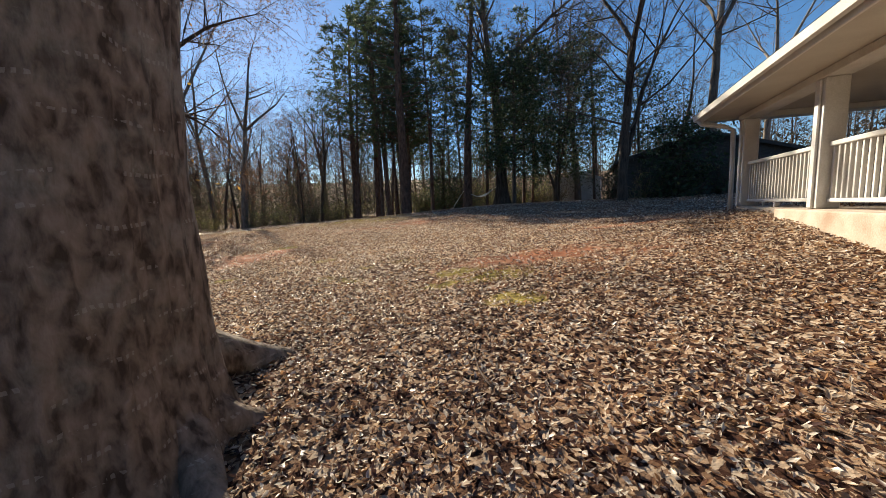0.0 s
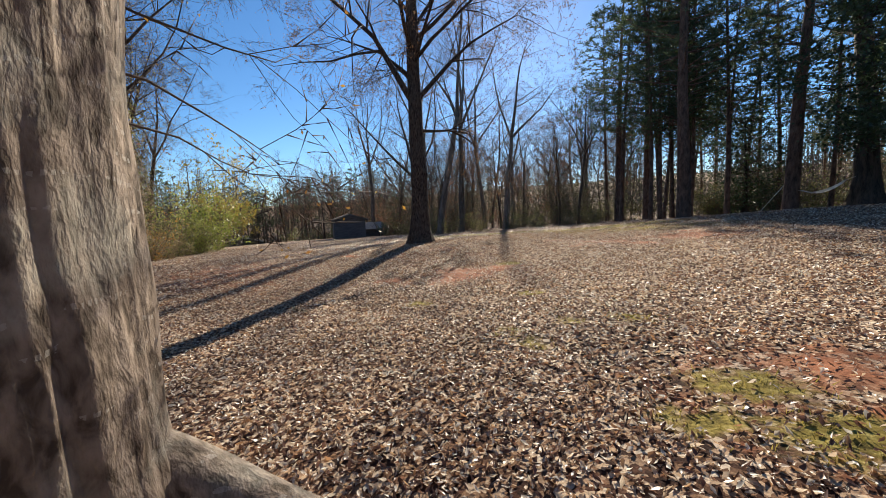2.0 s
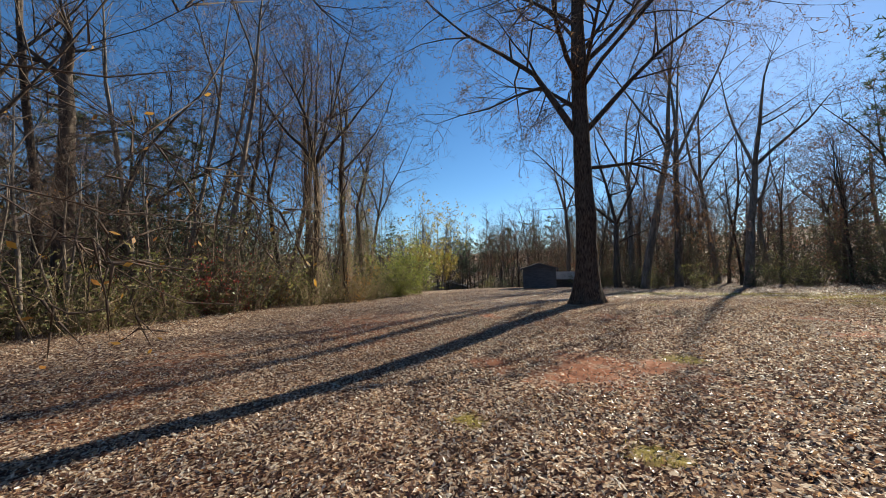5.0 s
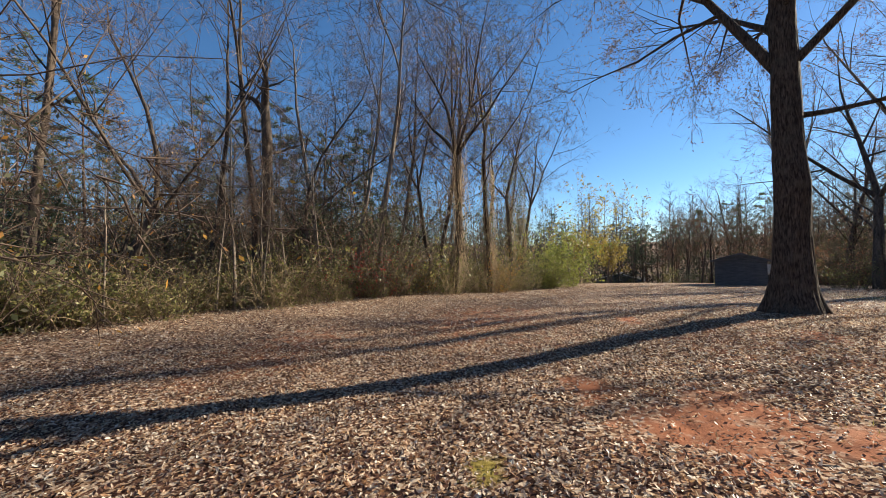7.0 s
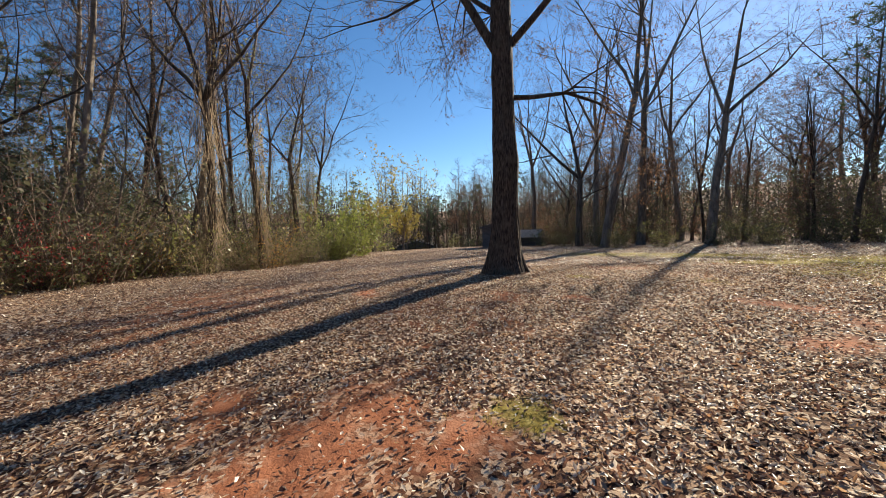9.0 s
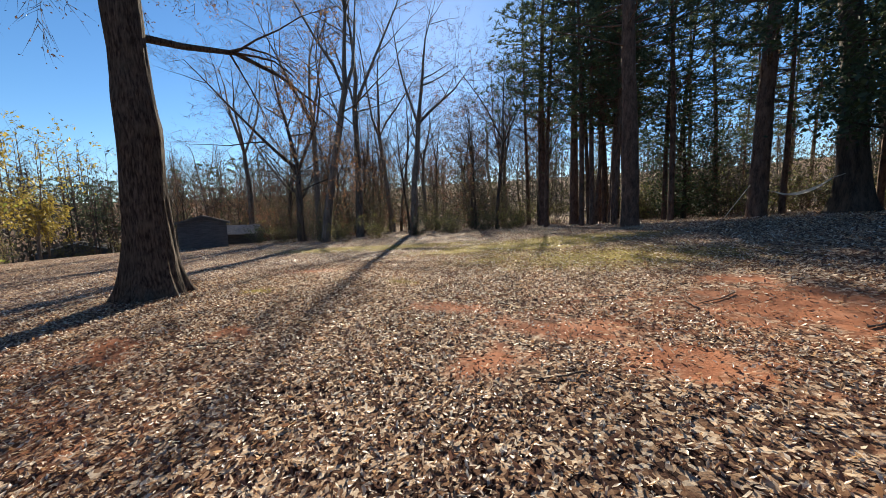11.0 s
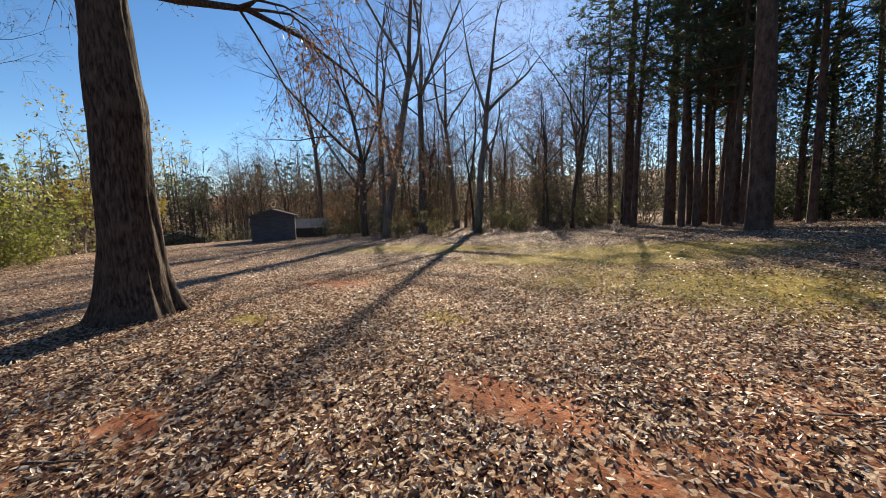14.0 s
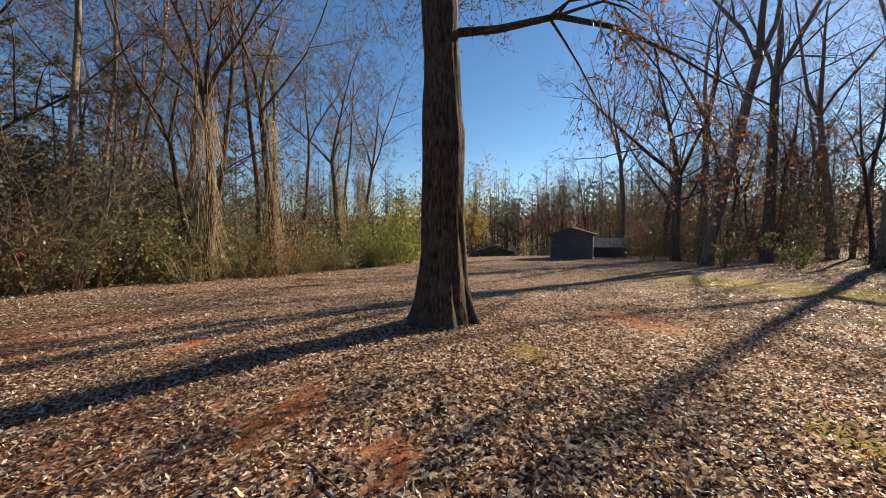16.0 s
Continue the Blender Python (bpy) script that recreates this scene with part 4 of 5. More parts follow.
# ---- woods ----
def wood_fill():
    rng = random.Random(77)
    # left wood, behind the edge that runs from the south-west to the bushes
    for i in range(20):
        s, deep = rng.uniform(-0.35, 0.8), rng.uniform(1.5, 24)
        ex, ey = -13.0 - 24 * s, -4.3 + 19 * s
        x, y = ex - 0.62 * deep, ey - 0.78 * deep
        if math.hypot(x + 18.4, y + 3.6) < 1.5 or math.hypot(x + 23.5, y - 5.4) < 2:
            continue
        again(T[rng.choice((3, 3, 4, 5, 4, 7))], x, y, rng.uniform(0, 360), rng.uniform(0.7, 1.1), 0.05, (rng.uniform(-2.5, 2.5), rng.uniform(-2.5, 2.5)))
    # evergreens and young pines that close it
    for i in range(46):
        s, deep = rng.uniform(-0.55, 0.85), rng.uniform(9, 30)
        x, y = -13.0 - 24 * s - 0.62 * deep, -4.3 + 19 * s - 0.78 * deep
        if i % 5 < 2:
            again(SMALL_EVERGREEN, x, y, rng.uniform(0, 360), rng.uniform(0.6, 1.05), 0.05)
        else:
            again(P[2], x, y, rng.uniform(0, 360), rng.uniform(0.45, 0.72), 0.05)
    # far wood to the north-west
    for i in range(46):
        x, y = rng.uniform(-74, -10), rng.uniform(51, 78)
        again(T[rng.choice((6, 6, 6, 7, 7, 1))], x, y, rng.uniform(0, 360), rng.uniform(0.65, 0.95), 0.05, (rng.uniform(-3, 3), rng.uniform(-3, 3)))
    # lower wood across the dip to the west-north-west
    for i in range(26):
        c, q = radians(rng.uniform(44, 70)), rng.uniform(58, 84)
        again(T[rng.choice((6, 6, 7))], -3 - q * math.sin(c), 12 + q * math.cos(c), rng.uniform(0, 360), rng.uniform(0.5, 0.72), 0.05)
    # dark pine wood to the north
    for i in range(36):
        x, y = rng.uniform(-6, 18), rng.uniform(36.5, 58)
        again(P[2], x, y, rng.uniform(0, 360), rng.uniform(0.8, 1.1), 0.05, (rng.uniform(-2, 2), rng.uniform(-2, 2)))
    for x, y, sc in ((-77, 50, 0.75), (-74, 53, 0.8), (-71, 57, 0.85), (-80, 47, 0.7), (-67, 60, 0.8), (-88, 33, 0.7), (-92, 30, 0.65), (-90, 36, 0.7), (-95, 40, 0.7), (-60, 62, 0.8), (-84, 42, 0.6)):
        again(P[2], x, y, rng.uniform(0, 360), sc, 0.05)
    for x, y, k, sc in ((-9.8, 43.5, 0, 0.95), (-7.0, 41.8, 1, 0.9), (-11.8, 46.5, 2, 1.2), (-5.2, 43.5, 2, 1.15), (-8.8, 40, 2, 1.15), (-6.0, 38, 2, 1.1), (-34, -12, 2, 0.9), (-38, -6, 2, 0.8), (-29, -16, 2, 0.85), (-43, -12, 2, 0.9), (-24, -20, 2, 0.8), (-47, -2, 2, 0.8), (-36, -18, 2, 0.9), (-18, -18, 2, 0.8)):
        again(P[k], x, y, rng.uniform(0, 360), sc, 0.05)
    for x, y, k, sc in ((-13.5, 42, 6, 0.8), (-16.5, 44.5, 7, 0.7), (-18.5, 48.5, 6, 0.75), (-10.5, 45, 7, 0.9), (-26, 47.5, 6, 0.75), (-37, 47, 7, 1.0), (-41, 50, 6, 1.0)):
        again(T[k], x, y, rng.uniform(0, 360), sc, 0.05)
    for i in range(15):
        q, c = rng.uniform(66, 92), rng.uniform(2.35, 3.5)
        again(P[2], -10 + q * math.cos(c), 15 + q * math.sin(c), rng.uniform(0, 360), rng.uniform(0.55, 0.8), 0.05)
    for i in range(18):
        c, q = radians(rng.uniform(64, 84)), rng.uniform(82, 104)
        again(P[0], -3 - q * math.sin(c), 12 + q * math.cos(c), rng.uniform(0, 360), rng.uniform(0.42, 0.56), 0.05)
    for i in range(14):
        s = rng.uniform(-0.25, 0.7)
        again(T[4], -13.5 - 24 * s, -4.2 + 18.5 * s, rng.uniform(0, 360), rng.uniform(0.28, 0.5), 0.03, (rng.uniform(-4, 4), rng.uniform(-4, 4)))
    for i in range(10):
        again(T[rng.choice((3, 5, 0))], rng.uniform(8, 30), rng.uniform(27, 48), rng.uniform(0, 360), rng.uniform(0.7, 1.0), 0.05)


wood_fill()


def far_woods():
    """The wooded skyline all round: hundreds of bare stems with brushy heads, too many to count."""
    rng = random.Random(3)
    stem, brush = Geo(), Geo()
    for i in range(1050):
        a = rng.uniform(0, 6.283)
        q = rng.uniform(70, 120)
        x, y = -10 + math.cos(a) * q, 15 + math.sin(a) * q
        z, h, r = at(x, y), rng.uniform(10, 19), rng.uniform(0.07, 0.18)
        top = Vector((x + rng.uniform(-.8, .8), y + rng.uniform(-.8, .8), z + h))
        stem.tube([Vector((x, y, z - 0.3)), Vector((x, y, z)).lerp(top, 0.5), top], [r, r * 0.7, 0.03], 4, cap=False)
        for k in range(30):
            f = rng.uniform(0.3, 1)
            p = Vector((x, y, z)).lerp(top, f)
            c = rng.uniform(0, 6.283)
            ln = h * 0.26 * rng.uniform(0.5, 1.2) * (1.35 - f)
            stem.spray(p, p + Vector((math.cos(c) * ln, math.sin(c) * ln, ln * rng.uniform(0.3, 1.3))), 0.04, rng)
        for k in range(85):
            p = Vector((x + rng.gauss(0, 2.0), y + rng.gauss(0, 2.0), z + abs(rng.gauss(0, 4.5))))
            brush.leaf(p, turned(Vector((0, 0, 1)), rng.uniform(0, 90), rng), rng.uniform(0.4, 0.85), rng, 0.6)
    root = tagged(new("far_woods"), "bare brown winter woods along the skyline", "woods", kind="stuff")
    part("stem_tangle", stem, M_DARK, root, kind="stuff")
    part("undergrowth", brush, M_FARBRUSH, root, smooth=False, kind="stuff")


M_BRUSH = leaf_mat("brush_leaf", [(0.05, 0.05, 0.024), (0.11, 0.09, 0.045), (0.08, 0.095, 0.03), (0.17, 0.14, 0.075)], 0.7, 0.5)
M_FARBRUSH = leaf_mat("far_brush_leaf", [(0.04, 0.035, 0.022), (0.08, 0.062, 0.04), (0.055, 0.06, 0.03), (0.11, 0.08, 0.055)], 0.8, 0.3)
far_woods()

# ---- undergrowth ----
S = [
    put(shrub("shrub", "leafy green privet at the wood's edge", (2.6, 2.6, 2.2), 81, M_GREEN, 1100, 30, leaf=0.11), -16.5, -4.5),
    put(shrub("brush", "tangle of dry tan stems and briars at the wood's edge", (2.6, 2.6, 1.9), 82, M_GREEN, 560, 36, M_DRY, leaf=0.09, category="brush", droop=0.12), -14.0, -6.2),
    put(shrub("shrub", "bright green rounded shrub in sunlight", (6.5, 6.5, 5.6), 83, M_BRIGHT, 6000, 90, leaf=0.2), -38.0, 14.2),
    put(shrub("shrub", "red-leaved shrub at the wood's edge", (2.4, 2.4, 2.8), 84, M_RED, 700, 26, leaf=0.11), -20.6, 0.4),
    put(bare_tree("yellow_tree", "small tree holding yellow autumn leaves beyond the yard", 11.5, 0.16, 85, (0, 0), 0.06, 0.12, 8, M_GREY, 3, 1.5, M_YELLOW, kids=(6, 5, 4), reach=0.34, size=0.3, up=(25, 55), split=0.35), -56.6, 25.4),
    put(shrub("shrub", "dark green evergreen shrub under the far trees", (2.6, 2.6, 2.0), 86, M_HOLLY, 1200, 34, leaf=0.09), -19.0, 43.0),
    put(shrub("sapling", "small tree with orange-brown autumn leaves", (2.6, 2.6, 4.2), 87, M_ORANGE, 700, 28, leaf=0.12, category="tree"), -30.0, -3.0),
    put(shrub("thicket", "tall thicket of bare brown stems under the trees", (3.4, 3.4, 4.6), 88, M_BRUSH, 1100, 30, leaf=0.13, category="thicket"), -24.0, 48.0),
    put(shrub("thicket", "tall rusty-leaved thicket under the far trees", (3.8, 3.8, 4.2), 89, M_RUST, 900, 30, leaf=0.13, category="thicket"), -34.0, 55.0),
]


def undergrowth():
    rng = random.Random(91)
    for i in range(72):
        s, deep = i / 71 * 1.02 - 0.3, rng.uniform(0.0, 3.5)
        ex, ey = -13.0 - 24 * s, -3.0 + 18.5 * s
        x, y = ex - 0.62 * deep, ey - 0.78 * deep
        again(S[rng.choice((0, 0, 0, 1, 1, 7))], x, y, rng.uniform(0, 360), rng.uniform(0.7, 1.45), 0.05)
    for i in range(56):
        s, deep = rng.uniform(-0.3, 1), rng.uniform(3, 24)
        x, y = -13 - 24 * s - 0.62 * deep, -5.5 + 19 * s - 0.78 * deep
        again(S[rng.choice((0, 0, 7, 7, 7, 7, 8, 6))], x, y, rng.uniform(0, 360), rng.uniform(1.0, 2.0), 0.05)
    for i in range(105):
        x = rng.uniform(-66, 14)
        y = 45.5 + rng.uniform(-2.0, 10) - max(0, x + 8) * 0.3
        again(S[rng.choice((0, 0, 5, 7, 8, 0, 7, 7) if x < -9 else (5, 5, 0, 5, 7))], x, y, rng.uniform(0, 360), rng.uniform(0.9, 1.6), 0.05)
    for x, y, k, sc in ((-34.5, 12.6, 0, 1.2), (-34.6, 12.4, 2, 0.55), (-43, 16, 0, 1.3), (-46, 17.5, 1, 1.5), (-52, 21, 0, 1.2), (-49, 19.5, 4, 0.95), (-60, 27, 4, 0.7), (-28, 8.6, 1, 1.2), (-30.5, 9.8, 0, 1.1), (-32, 10.6, 0, 1.3), (-25.2, 6.8, 1, 1.3), (-22.6, 5.2, 1, 1.1),
                        (-18.9, -1.2, 3, 0.7), (-19.2, 1.0, 3, 1.0), (-21.0, 2.4, 3, 0.7), (-25.6, 8.0, 6, 0.7), (-22.5, 3.6, 6, 0.55), (-79, 34.5, 0, 1.3), (-80, 37.5, 0, 1.2), (-65, 44, 0, 1.0), (-62, 45.5, 5, 1.0), (-26, 35.5, 0, 1.0), (-28.5, 36.5, 5, 1.1), (-31, 37, 7, 0.8), (-23, 37.5, 0, 1.1), (-20, 39, 5, 1.1), (-17, 40, 0, 1.0), (-14.5, 41, 5, 1.0), (-34.5, 37, 0, 1.2), (-37.5, 36.5, 5, 1.2), (-12, 41, 0, 0.9), (-58, 34, 0, 1.3), (-61, 38, 5, 1.5), (-66, 42, 0, 1.4), (-55, 41, 5, 1.4), (-51, 44, 0, 1.5), (13, 24, 5, 1.2), (12, 22.6, 1, 1.0), (14.6, 22.5, 0, 1.1), (11.2, 25, 5, 1.3), (16, 21, 5, 1.2)):
        again(S[k], x, y, rng.uniform(0, 360), sc, 0.05)


undergrowth()


# ---- the house with its porch ----
def porch_house():
    root = tagged(new("house"), "white single-storey house with a railed corner porch", "house")
    U, N = Vector((-0.365, -0.931, 0)).normalized(), Vector((0.931, -0.365, 0)).normalized()
    # x runs along the eave from the corner, y inwards, z up from the porch floor
    root.matrix_basis = Matrix(((U.x, N.x, 0, 6.36), (U.y, N.y, 0, 9.31), (0, 0, 1, 1.27), (0, 0, 0, 1)))
    top, pb = 1.93, 0.85
    part_b = lambda n, bx, m, w=0.01, lab="": bevelled(n, bx, m, root, w, lab)
    part_b("porch_slab", [((0.30, 0.72, -0.9), (16, 9, 0.0))], M_CONCRETE, 0.02, "clay-stained concrete porch slab")
    part_b("slab_step", [((3.05, 0.42, -0.9), (16, 0.717, 0.0))], M_CONCRETE, 0.02, "clay-stained concrete ledge")
    for a in (0.45, 3.5, 7.2):
        post = part_b("post", [((a - 0.14, pb - 0.14, 0.003), (a + 0.14, pb + 0.14, top - 0.003))], M_WHITE, 0.012)
        trim = bevelled("post_trim", [((a - 0.19, pb - 0.05, 0.02), (a - 0.143, pb + 0.05, top - 0.02)), ((a - 0.06, pb - 0.175, 0.02), (a + 0.06, pb - 0.143, top - 0.02))], M_WHITE, post, 0.006)
    for a0, a1 in ((0.6, 3.35), (3.65, 7.05)):
        part_b("top_rail", [((a0, pb - 0.05, 0.92), (a1, pb + 0.05, 0.99))], M_WHITE)
        part_b("bottom_rail", [((a0, pb - 0.03, 0.10), (a1, pb + 0.03, 0.16))], M_WHITE)
        part_b("rail_foot", [(((a0 + a1) / 2 - 0.04, pb - 0.04, 0.002), ((a0 + a1) / 2 + 0.04, pb + 0.04, 0.098))], M_WHITE)
        n = int((a1 - a0) / 0.125)
        for i in range(n):
            c = a0 + (i + 0.5) * (a1 - a0) / n
            part_b("baluster", [((c - 0.02, pb - 0.02, 0.162), (c + 0.02, pb + 0.02, 0.918))], M_WHITE, 0.004)
    # the porch's short end
    part_b("top_rail", [((0.40, 1.0, 0.92), (0.50, 4.0, 0.99))], M_WHITE)
    for i in range(24):
        c = 1.06 + i * 0.125
        part_b("baluster", [((0.43, c - 0.02, 0.0), (0.47, c + 0.02, 0.918))], M_WHITE, 0.004)
    part_b("end_post", [((0.31, 4.0, 0.003), (0.59, 4.28, top - 0.003))], M_WHITE)
    part_b("beam", [((0.25, pb - 0.16, top), (16, pb + 0.16, top + 0.12)), ((0.25, pb + 0.163, top), (0.60, 8, top + 0.12))], M_WHITE)
    part_b("soffit", [((0.02, 0.02, top + 0.123), (16, 9, top + 0.15))], M_SOFFIT, 0.004, "cream-painted flat soffit")
    part_b("fascia", [((-0.02, -0.02, top + 0.08), (16, 0.017, top + 0.26)), ((-0.02, 0.02, top + 0.08), (0.017, 9, top + 0.26))], M_WHITE)
    gut = Geo()
    prof = [(-0.02, 0.36), (-0.02, 0.26), (-0.06, 0.23), (-0.11, 0.25), (-0.13, 0.36), (-0.12, 0.365), (-0.10, 0.27), (-0.06, 0.25), (-0.035, 0.27), (-0.035, 0.36)]
    for x in (-0.13, 16):
        gut.v += [Vector((x, y - 0.005, top - 0.1 + z)) for y, z in prof]
    k = len(prof)
    gut.f += [(i, (i + 1) % k, k + (i + 1) % k, k + i) for i in range(k)] + [tuple(range(k))[::-1], tuple(range(k, 2 * k))]
    part("gutter", gut, M_WHITE, root, "white metal gutter", smooth=False)
    dn = Geo()
    dn.tube([Vector((0.10, -0.07, top + 0.14)), Vector((0.11, 0.0, top + 0.04)), Vector((0.16, 0.45, top - 0.06)), Vector((0.18, 0.62, top - 0.16)), Vector((0.18, 0.64, 0.9)), Vector((0.18, 0.64, -0.05)), Vector((0.14, 0.56, -0.14)), Vector((0.08, 0.46, -0.17))], [0.05] * 8, 8)
    part("downspout", dn, M_WHITE, root, "white metal downspout")
    roof = Geo()
    roof.v += [Vector((-0.14, -0.14, top + 0.265)), Vector((16, -0.14, top + 0.265)), Vector((16, 9, top + 0.265)), Vector((-0.14, 9, top + 0.265)), Vector((4.4, 4.4, top + 1.8)), Vector((16, 4.4, top + 1.8))]
    roof.f += [(0, 1, 5, 4), (3, 0, 4), (2, 3, 4, 5), (1, 2, 5), (3, 2, 1, 0)]
    part("roof", roof, M_SHINGLE, root, "low hipped roof of dark shingles", smooth=False)
    part_b("wall", [((6.0, 2.3, 0.003), (15.9, 8.7, top + 0.12))], M_WHITE)


porch_house()


def outbuilding(name, label, x, y, turn, w, d, h, rise, wall_m, roof_m, over=0.3, boards=True, door=False, category="building"):
    """A gabled building, boarded walls, roof slabs with eaves."""
    root = tagged(new(name), label, category)
    g = Geo()
    g.v += [Vector(c) for c in ((-w / 2, -d / 2, -1.5), (w / 2, -d / 2, -1.5), (w / 2, d / 2, -1.5), (-w / 2, d / 2, -1.5), (-w / 2, -d / 2, h), (w / 2, -d / 2, h), (w / 2, d / 2, h), (-w / 2, d / 2, h), (0, -d / 2, h + rise), (0, d / 2, h + rise))]
    g.f += [(0, 1, 5, 8, 4), (2, 3, 7, 9, 6), (1, 2, 6, 5), (3, 0, 4, 7), (0, 3, 2, 1), (4, 8, 9, 7), (8, 5, 6, 9)]
    wall = part("wall", g, wall_m, root, smooth=False)
    for s in (-1, 1):
        r = Geo()
        e, lift = w / 2 + over, rise * (over / (w / 2))
        for dz in (0.02, 0.12):
            r.v += [Vector((0, -d / 2 - over, h + rise + dz)), Vector((s * e, -d / 2 - over, h - lift + dz)), Vector((s * e, d / 2 + over, h - lift + dz)), Vector((0, d / 2 + over, h + rise + dz))]
        q = [(0, 1, 2, 3), (7, 6, 5, 4), (0, 4, 5, 1), (1, 5, 6, 2), (2, 6, 7, 3), (3, 7, 4, 0)]
        r.f += q if s < 0 else [f[::-1] for f in q]
        part("roof_slab", r, roof_m, root, smooth=False)
        bevelled("barge_board", [((-0.02, -d / 2 - over - 0.03, -0.07), (math.hypot(e, rise + lift), -d / 2 - over - 0.003, 0.11))], M_WHITE if category == "house" else wall_m, root, 0.005).matrix_basis = pose(0, 0, h + rise + 0.01, 0, math.degrees(math.atan2(rise + lift, e)), 0) if s > 0 else pose(0, 0, h + rise + 0.01, 0, 180 - math.degrees(math.atan2(rise + lift, e)), 0) @ Matrix.Diagonal((1, 1, -1, 1))
    if boards:
        for i in range(int(w / 0.3)):
            c = -w / 2 + (i + 0.5) * 0.3
            hh = h + rise * (1 - abs(c) / (w / 2)) - 0.15
            bevelled("batten", [((c - 0.02, -d / 2 - 0.02, -0.6), (c + 0.02, -d / 2 - 0.001, hh))], wall_m, wall, 0.004)
    root.matrix_basis = pose(x, y, at(x, y), 0, 0, turn)
    return root


outbuilding("shed", "grey board-sided shed with a low gable roof beyond the yard", -40.0, 32.3, 58, 3.9, 3.4, 2.4, 0.6, M_GREYWALL, M_SHINGLE)
outbuilding("low_shed", "low weathered shed with a greyish-brown roof behind the bushes", -43.6, 38.3, 130, 3.4, 4.2, 1.2, 0.8, M_SIDING, M_STONE)
outbuilding("neighbour_house", "distant grey-roofed bungalow across the valley", -86, 38, 65, 9.0, 7.0, 1.4, 1.3, M_GREYWALL, M_SHINGLE, category="house")
outbuilding("dark_building", "dark-walled gabled building in the shade of trees", 17.0, 26.0, -22, 9.0, 9.0, 2.1, 1.3, M_SIDING, M_SHINGLE, category="outbuilding")
outbuilding("white_shed", "small white-sided shed in the shade", 15.5, 41.5, -25, 4.0, 3.5, 2.3, 0.8, M_WHITE, M_SHINGLE)


def hammock():
    """A rope hammock slung between the pine and the great tree."""
    a, b = Vector((2.6, 32.8, at(2.3, 33.1) + 1.2)), Vector((4.7, 31.6, at(5.3, 32.6) + 1.6))
    root = tagged(new("hammock"), "white rope hammock hanging between two trees", "hammock")
    bed = Geo()
    n, m = 14, 7
    side = (b - a).cross(Vector((0, 0, 1))).normalized()
    for i in range(n + 1):
        f = i / n
        c = a.lerp(b, 0.06 + 0.8 * f) + Vector((0, 0, -4 * f * (1 - f) * 0.42 - 0.05))
        for j in range(m + 1):
            w = (j / m - 0.5) * 0.75 * (0.35 + 0.65 * math.sin(math.pi * f))
            bed.v.append(c + side * w + Vector((0, 0, 0.8 * w * w)))
    for i in range(n):
        for j in range(m):
            q = i * (m + 1) + j
            bed.f.append((q, q + 1, q + m + 2, q + m + 1))
    part("bed", bed, M_ROPE, root)
    for p, q in ((a, bed.v[m // 2]), (b, bed.v[n * (m + 1) + m // 2])):
        g = Geo()
        g.tube([p, p.lerp(q, 0.5), q], [0.012] * 3, 5)
        part("rope", g, M_ROPE, root)
    g = Geo()
    g.tube([Vector((1.95, 32.7, at(2.3, 33.1) + 1.5)), Vector((1.3, 32.3, at(1.3, 32.3) + 0.6)), Vector((0.9, 32.1, at(0.9, 32.1) + 0.02))], [0.015] * 3, 5)
    part("guy_rope", g, M_ROPE, root)


hammock()


# ---- fallen leaves, turf, sticks ----
def from_line(x, y):
    """Distance from the line that the path takes up the yard."""
    ax, ay, bx, by = -0.5, 0.5, -6.0, 15.0
    f = np.clip(((x - ax) * (bx - ax) + (y - ay) * (by - ay)) / ((bx - ax) ** 2 + (by - ay) ** 2), 0, 1)
    return np.hypot(x - ax - f * (bx - ax), y - ay - f * (by - ay))


def surface(x, y):
    near = np.exp(-(np.hypot(x + 4, y - 10) / 40) ** 2)
    return land(x, y) + (fbm(x * 1.1, y * 1.1, 3, 4) - 0.5) * 0.09 * near


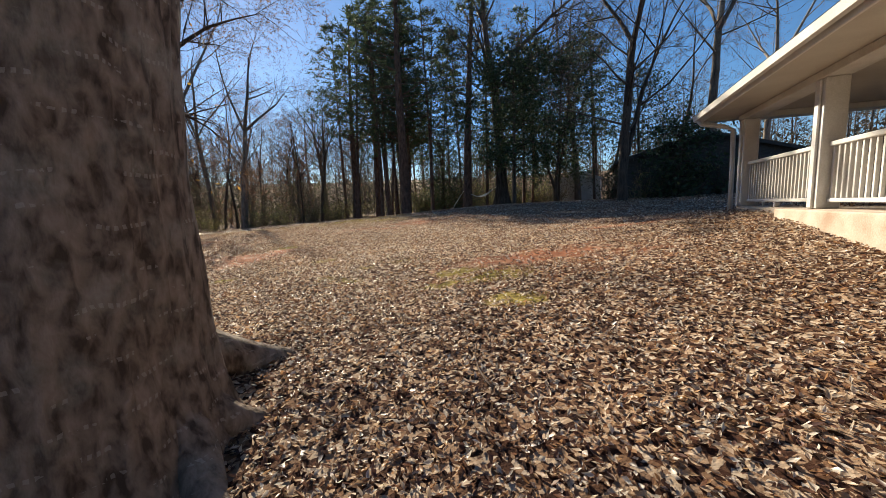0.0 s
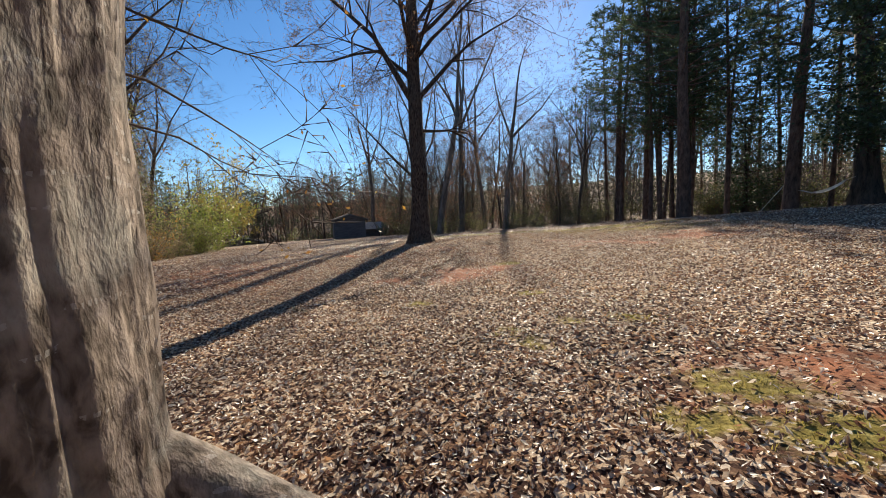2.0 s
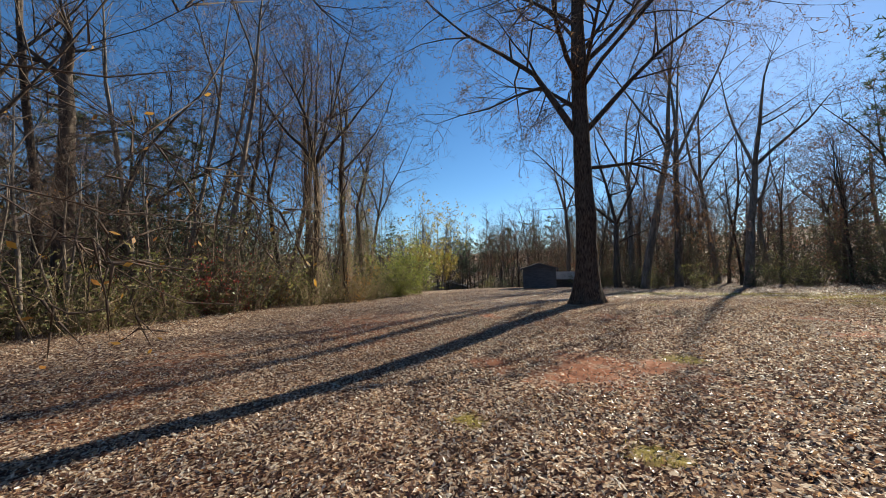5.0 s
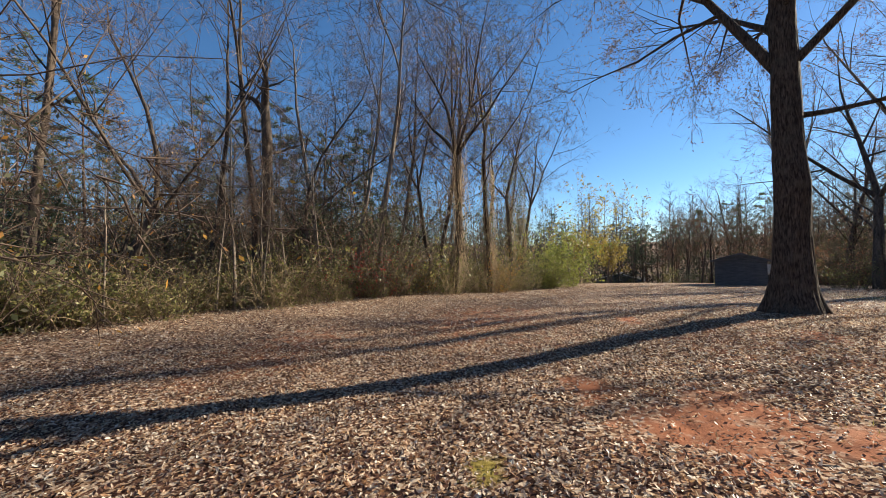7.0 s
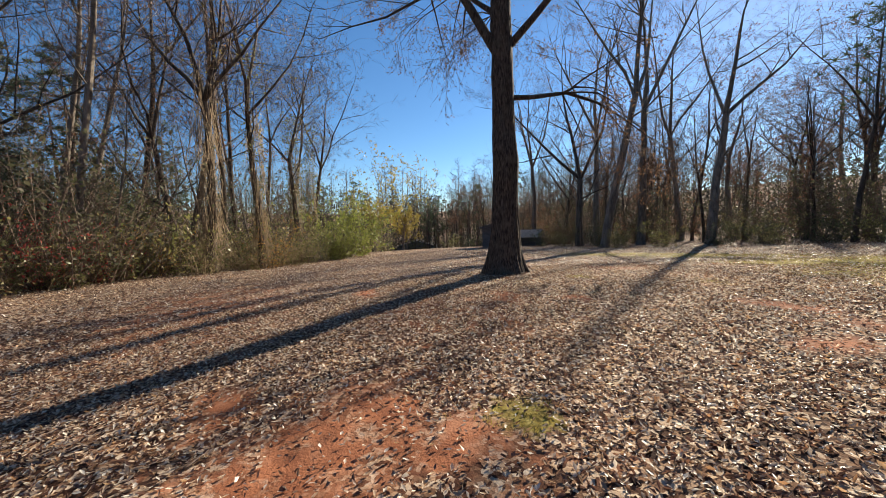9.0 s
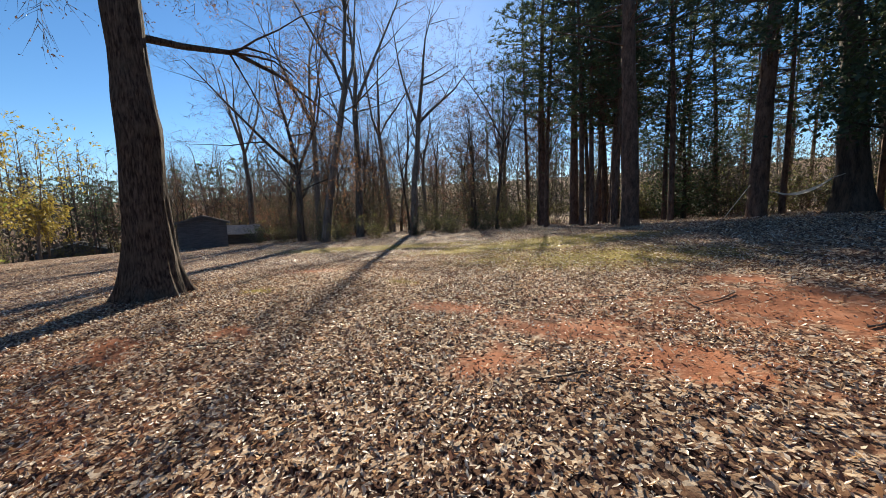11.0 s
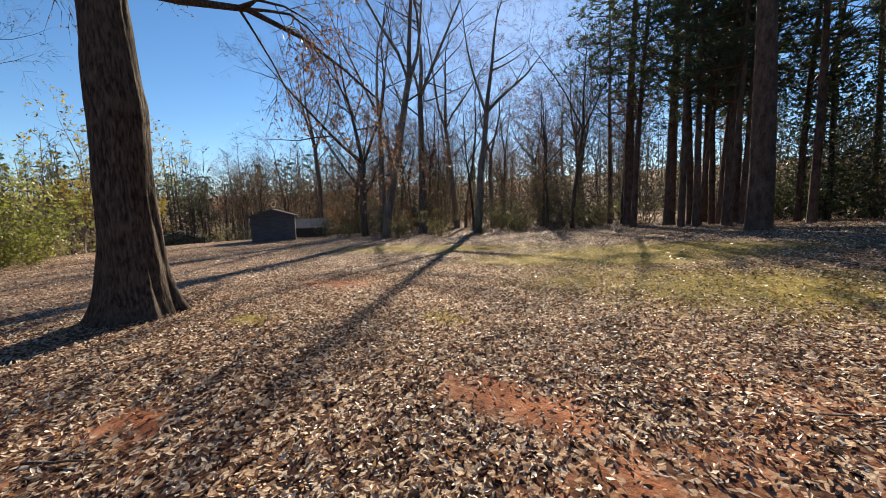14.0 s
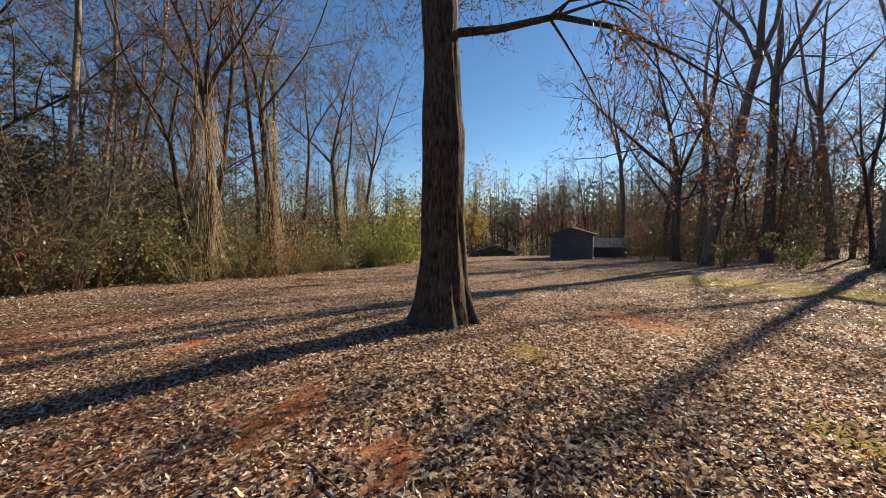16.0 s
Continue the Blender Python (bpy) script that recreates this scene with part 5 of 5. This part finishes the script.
def leaf_field(name, label, seed, count, size, material, d_near, d_far, power, tris):
    rs = np.random.RandomState(seed)
    n = count * 14
    x, y = rs.uniform(-5.5 - d_far, 3 + d_far, n), rs.uniform(-3 - d_far * 0.2, 16 + d_far, n)
    d = from_line(x, y)
    p = np.where(d < 4, 1.0, (4 / np.maximum(d, 4)) ** power) * (d < d_far) * (d >= d_near)
    bare = np.clip(spots(x, y, CLAY) * 1.0 + spots(x, y, MOSS) * 0.75 + (fbm(x * 1.3, y * 1.3, 8) - 0.5) * 0.9, 0, 1)
    p *= 1 - 0.8 * np.clip((bare - 0.2) * 1.7, 0, 1)
    p *= 0.6 + 0.6 * np.clip((fbm(x * 0.8, y * 0.8, 21) - 0.3) * 2.5, 0, 1)
    edge = (x + 13.2) * 0.62 + (y + 5.2) * 0.78
    p *= np.where((edge > -6) | (x > -8), 1, 0)
    keep = rs.uniform(0, 1, n) < p
    x, y, d = x[keep][:count], y[keep][:count], d[keep][:count]
    k = len(x)
    s = size * rs.uniform(0.6, 1.35, k) * np.maximum(1, d / 5) ** 0.22
    yaw, tip, rol = rs.uniform(0, 6.283, k), rs.normal(0, 0.42, k), rs.normal(0, 0.45, k)
    curl = rs.uniform(0.05, 0.55, k)
    u = np.stack([np.cos(yaw) * np.cos(tip), np.sin(yaw) * np.cos(tip), np.sin(tip)], -1)
    v = np.stack([-np.sin(yaw) * np.cos(rol), np.cos(yaw) * np.cos(rol), np.sin(rol)], -1)
    w = np.cross(u, v)
    c = np.stack([x, y, surface(x, y) + 0.002 + 0.3 * s * np.abs(np.sin(tip)) + 0.15 * s * np.abs(np.sin(rol)) + rs.uniform(0, 0.010, k)], -1)
    wide = s * rs.uniform(0.17, 0.3, k)

    def place(a, b, h):
        return c + u * (s * a)[:, None] + v * (wide * b)[:, None] + w * (s * curl * h)[:, None]

    one = np.ones(k)
    if tris == 4:
        ring = [place(-0.5 * one, rs.normal(0, 0.2, k), 0.35), place(rs.uniform(-0.25, 0.2, k), rs.uniform(0.6, 1.15, k), 0.55), place(0.5 * one, rs.normal(0, 0.25, k), 0.45), place(rs.uniform(-0.25, 0.2, k), -rs.uniform(0.6, 1.15, k), 0.6), place(0.02 * one, 0 * one, 0.0)]
        turns = [(0, 4, 1), (1, 4, 2), (2, 4, 3), (3, 4, 0)]
    else:
        ring = [place(-0.5 * one, 0 * one, 0.35), place(rs.uniform(-0.18, 0.12, k), rs.uniform(0.7, 1.1, k), 0.55), place(0.5 * one, rs.normal(0, 0.2, k), 0.45), place(rs.uniform(-0.18, 0.12, k), -rs.uniform(0.7, 1.1, k), 0.6)]
        turns = [(0, 2, 1), (0, 3, 2)]
    vs = np.stack(ring, 1).reshape(-1, 3)
    base = np.arange(k)[:, None] * len(ring)
    tri = np.concatenate([base + np.array(t) for t in turns], 1).reshape(-1, 3)
    me = bpy.data.meshes.new(name)
    me.vertices.add(len(vs)), me.loops.add(tri.size), me.polygons.add(len(tri))
    me.vertices.foreach_set("co", vs.astype(np.float32).ravel())
    me.loops.foreach_set("vertex_index", tri.astype(np.int32).ravel())
    me.polygons.foreach_set("loop_start", np.arange(len(tri), dtype=np.int32) * 3)
    me.polygons.foreach_set("loop_total", np.full(len(tri), 3, np.int32))
    me.polygons.foreach_set("use_smooth", np.ones(len(tri), bool))
    me.update(calc_edges=True)
    me.materials.append(material)
    tagged(new(name, me), label, "fallen leaves", kind="stuff")


leaf_field("fallen_leaves", "carpet of dry tan and brown fallen oak leaves", 4, 270000, 0.049, M_LITTER, 0, 7.5, 0.8, 4)
leaf_field("fallen_leaves", "dry brown fallen leaves thinning out towards the woods", 6, 190000, 0.06, M_LITTER, 7.5, 36, 1.1, 2)


def turf():
    rs = np.random.RandomState(9)
    n = 400000
    x, y = rs.uniform(-14, 3, n), rs.uniform(3, 28, n)
    keep = rs.uniform(0, 1, n) < np.clip(spots(x, y, MOSS) * 1.2 + (fbm(x * 2, y * 2, 5) - 0.55) * 0.8 - 0.3, 0, 0.35)
    x, y = x[keep][:45000], y[keep][:45000]
    k = len(x)
    h, a, b = rs.uniform(0.015, 0.05, k), rs.uniform(0, 6.283, k), rs.normal(0, 0.02, (k, 2))
    z = surface(x, y)
    wx, wy = np.cos(a) * 0.004, np.sin(a) * 0.004
    vs = np.stack([np.stack([x - wx, y - wy, z], -1), np.stack([x + wx, y + wy, z], -1), np.stack([x + b[:, 0], y + b[:, 1], z + h], -1)], 1).reshape(-1, 3)
    me = bpy.data.meshes.new("grass")
    me.from_pydata(vs.tolist(), [], np.arange(3 * k).reshape(-1, 3).tolist())
    me.materials.append(M_GRASS)
    tagged(new("grass", me), "short yellow-green mossy grass in patches", "grass", kind="stuff")


turf()


def sticks():
    rng = random.Random(13)
    for x, y, ln in ((0.35, 2.05, 0.9), (-5.05, 8.1, 0.25), (-2.0, 15.9, 0.7), (-1.5, 17.0, 0.8), (-7.4, 13.1, 0.5), (-5.2, 17.4, 0.8), (-6.0, 16.3, 0.9), (-3.0, 14.1, 0.5), (-0.9, 15.6, 0.9), (-6.9, 18.6, 0.8), (-4.6, 16.0, 0.6), (-2.7, 16.6, 0.6)):
        g, a = Geo(), rng.uniform(0, 6.283)
        ps = []
        for i in range(6):
            a += rng.uniform(-0.25, 0.25)
            x, y = x + math.cos(a) * ln / 5, y + math.sin(a) * ln / 5
            ps.append(Vector((x, y, float(surface(np.array(x), np.array(y))) + 0.015 + rng.uniform(0, 0.012))))
        g.tube(ps, [0.011, 0.010, 0.009, 0.007, 0.006, 0.004], 5)
        tagged(new("stick", g.mesh("stick", M_TWIG)), "thin broken brown stick on the leafy ground", "stick", "fallen sticks")


sticks()
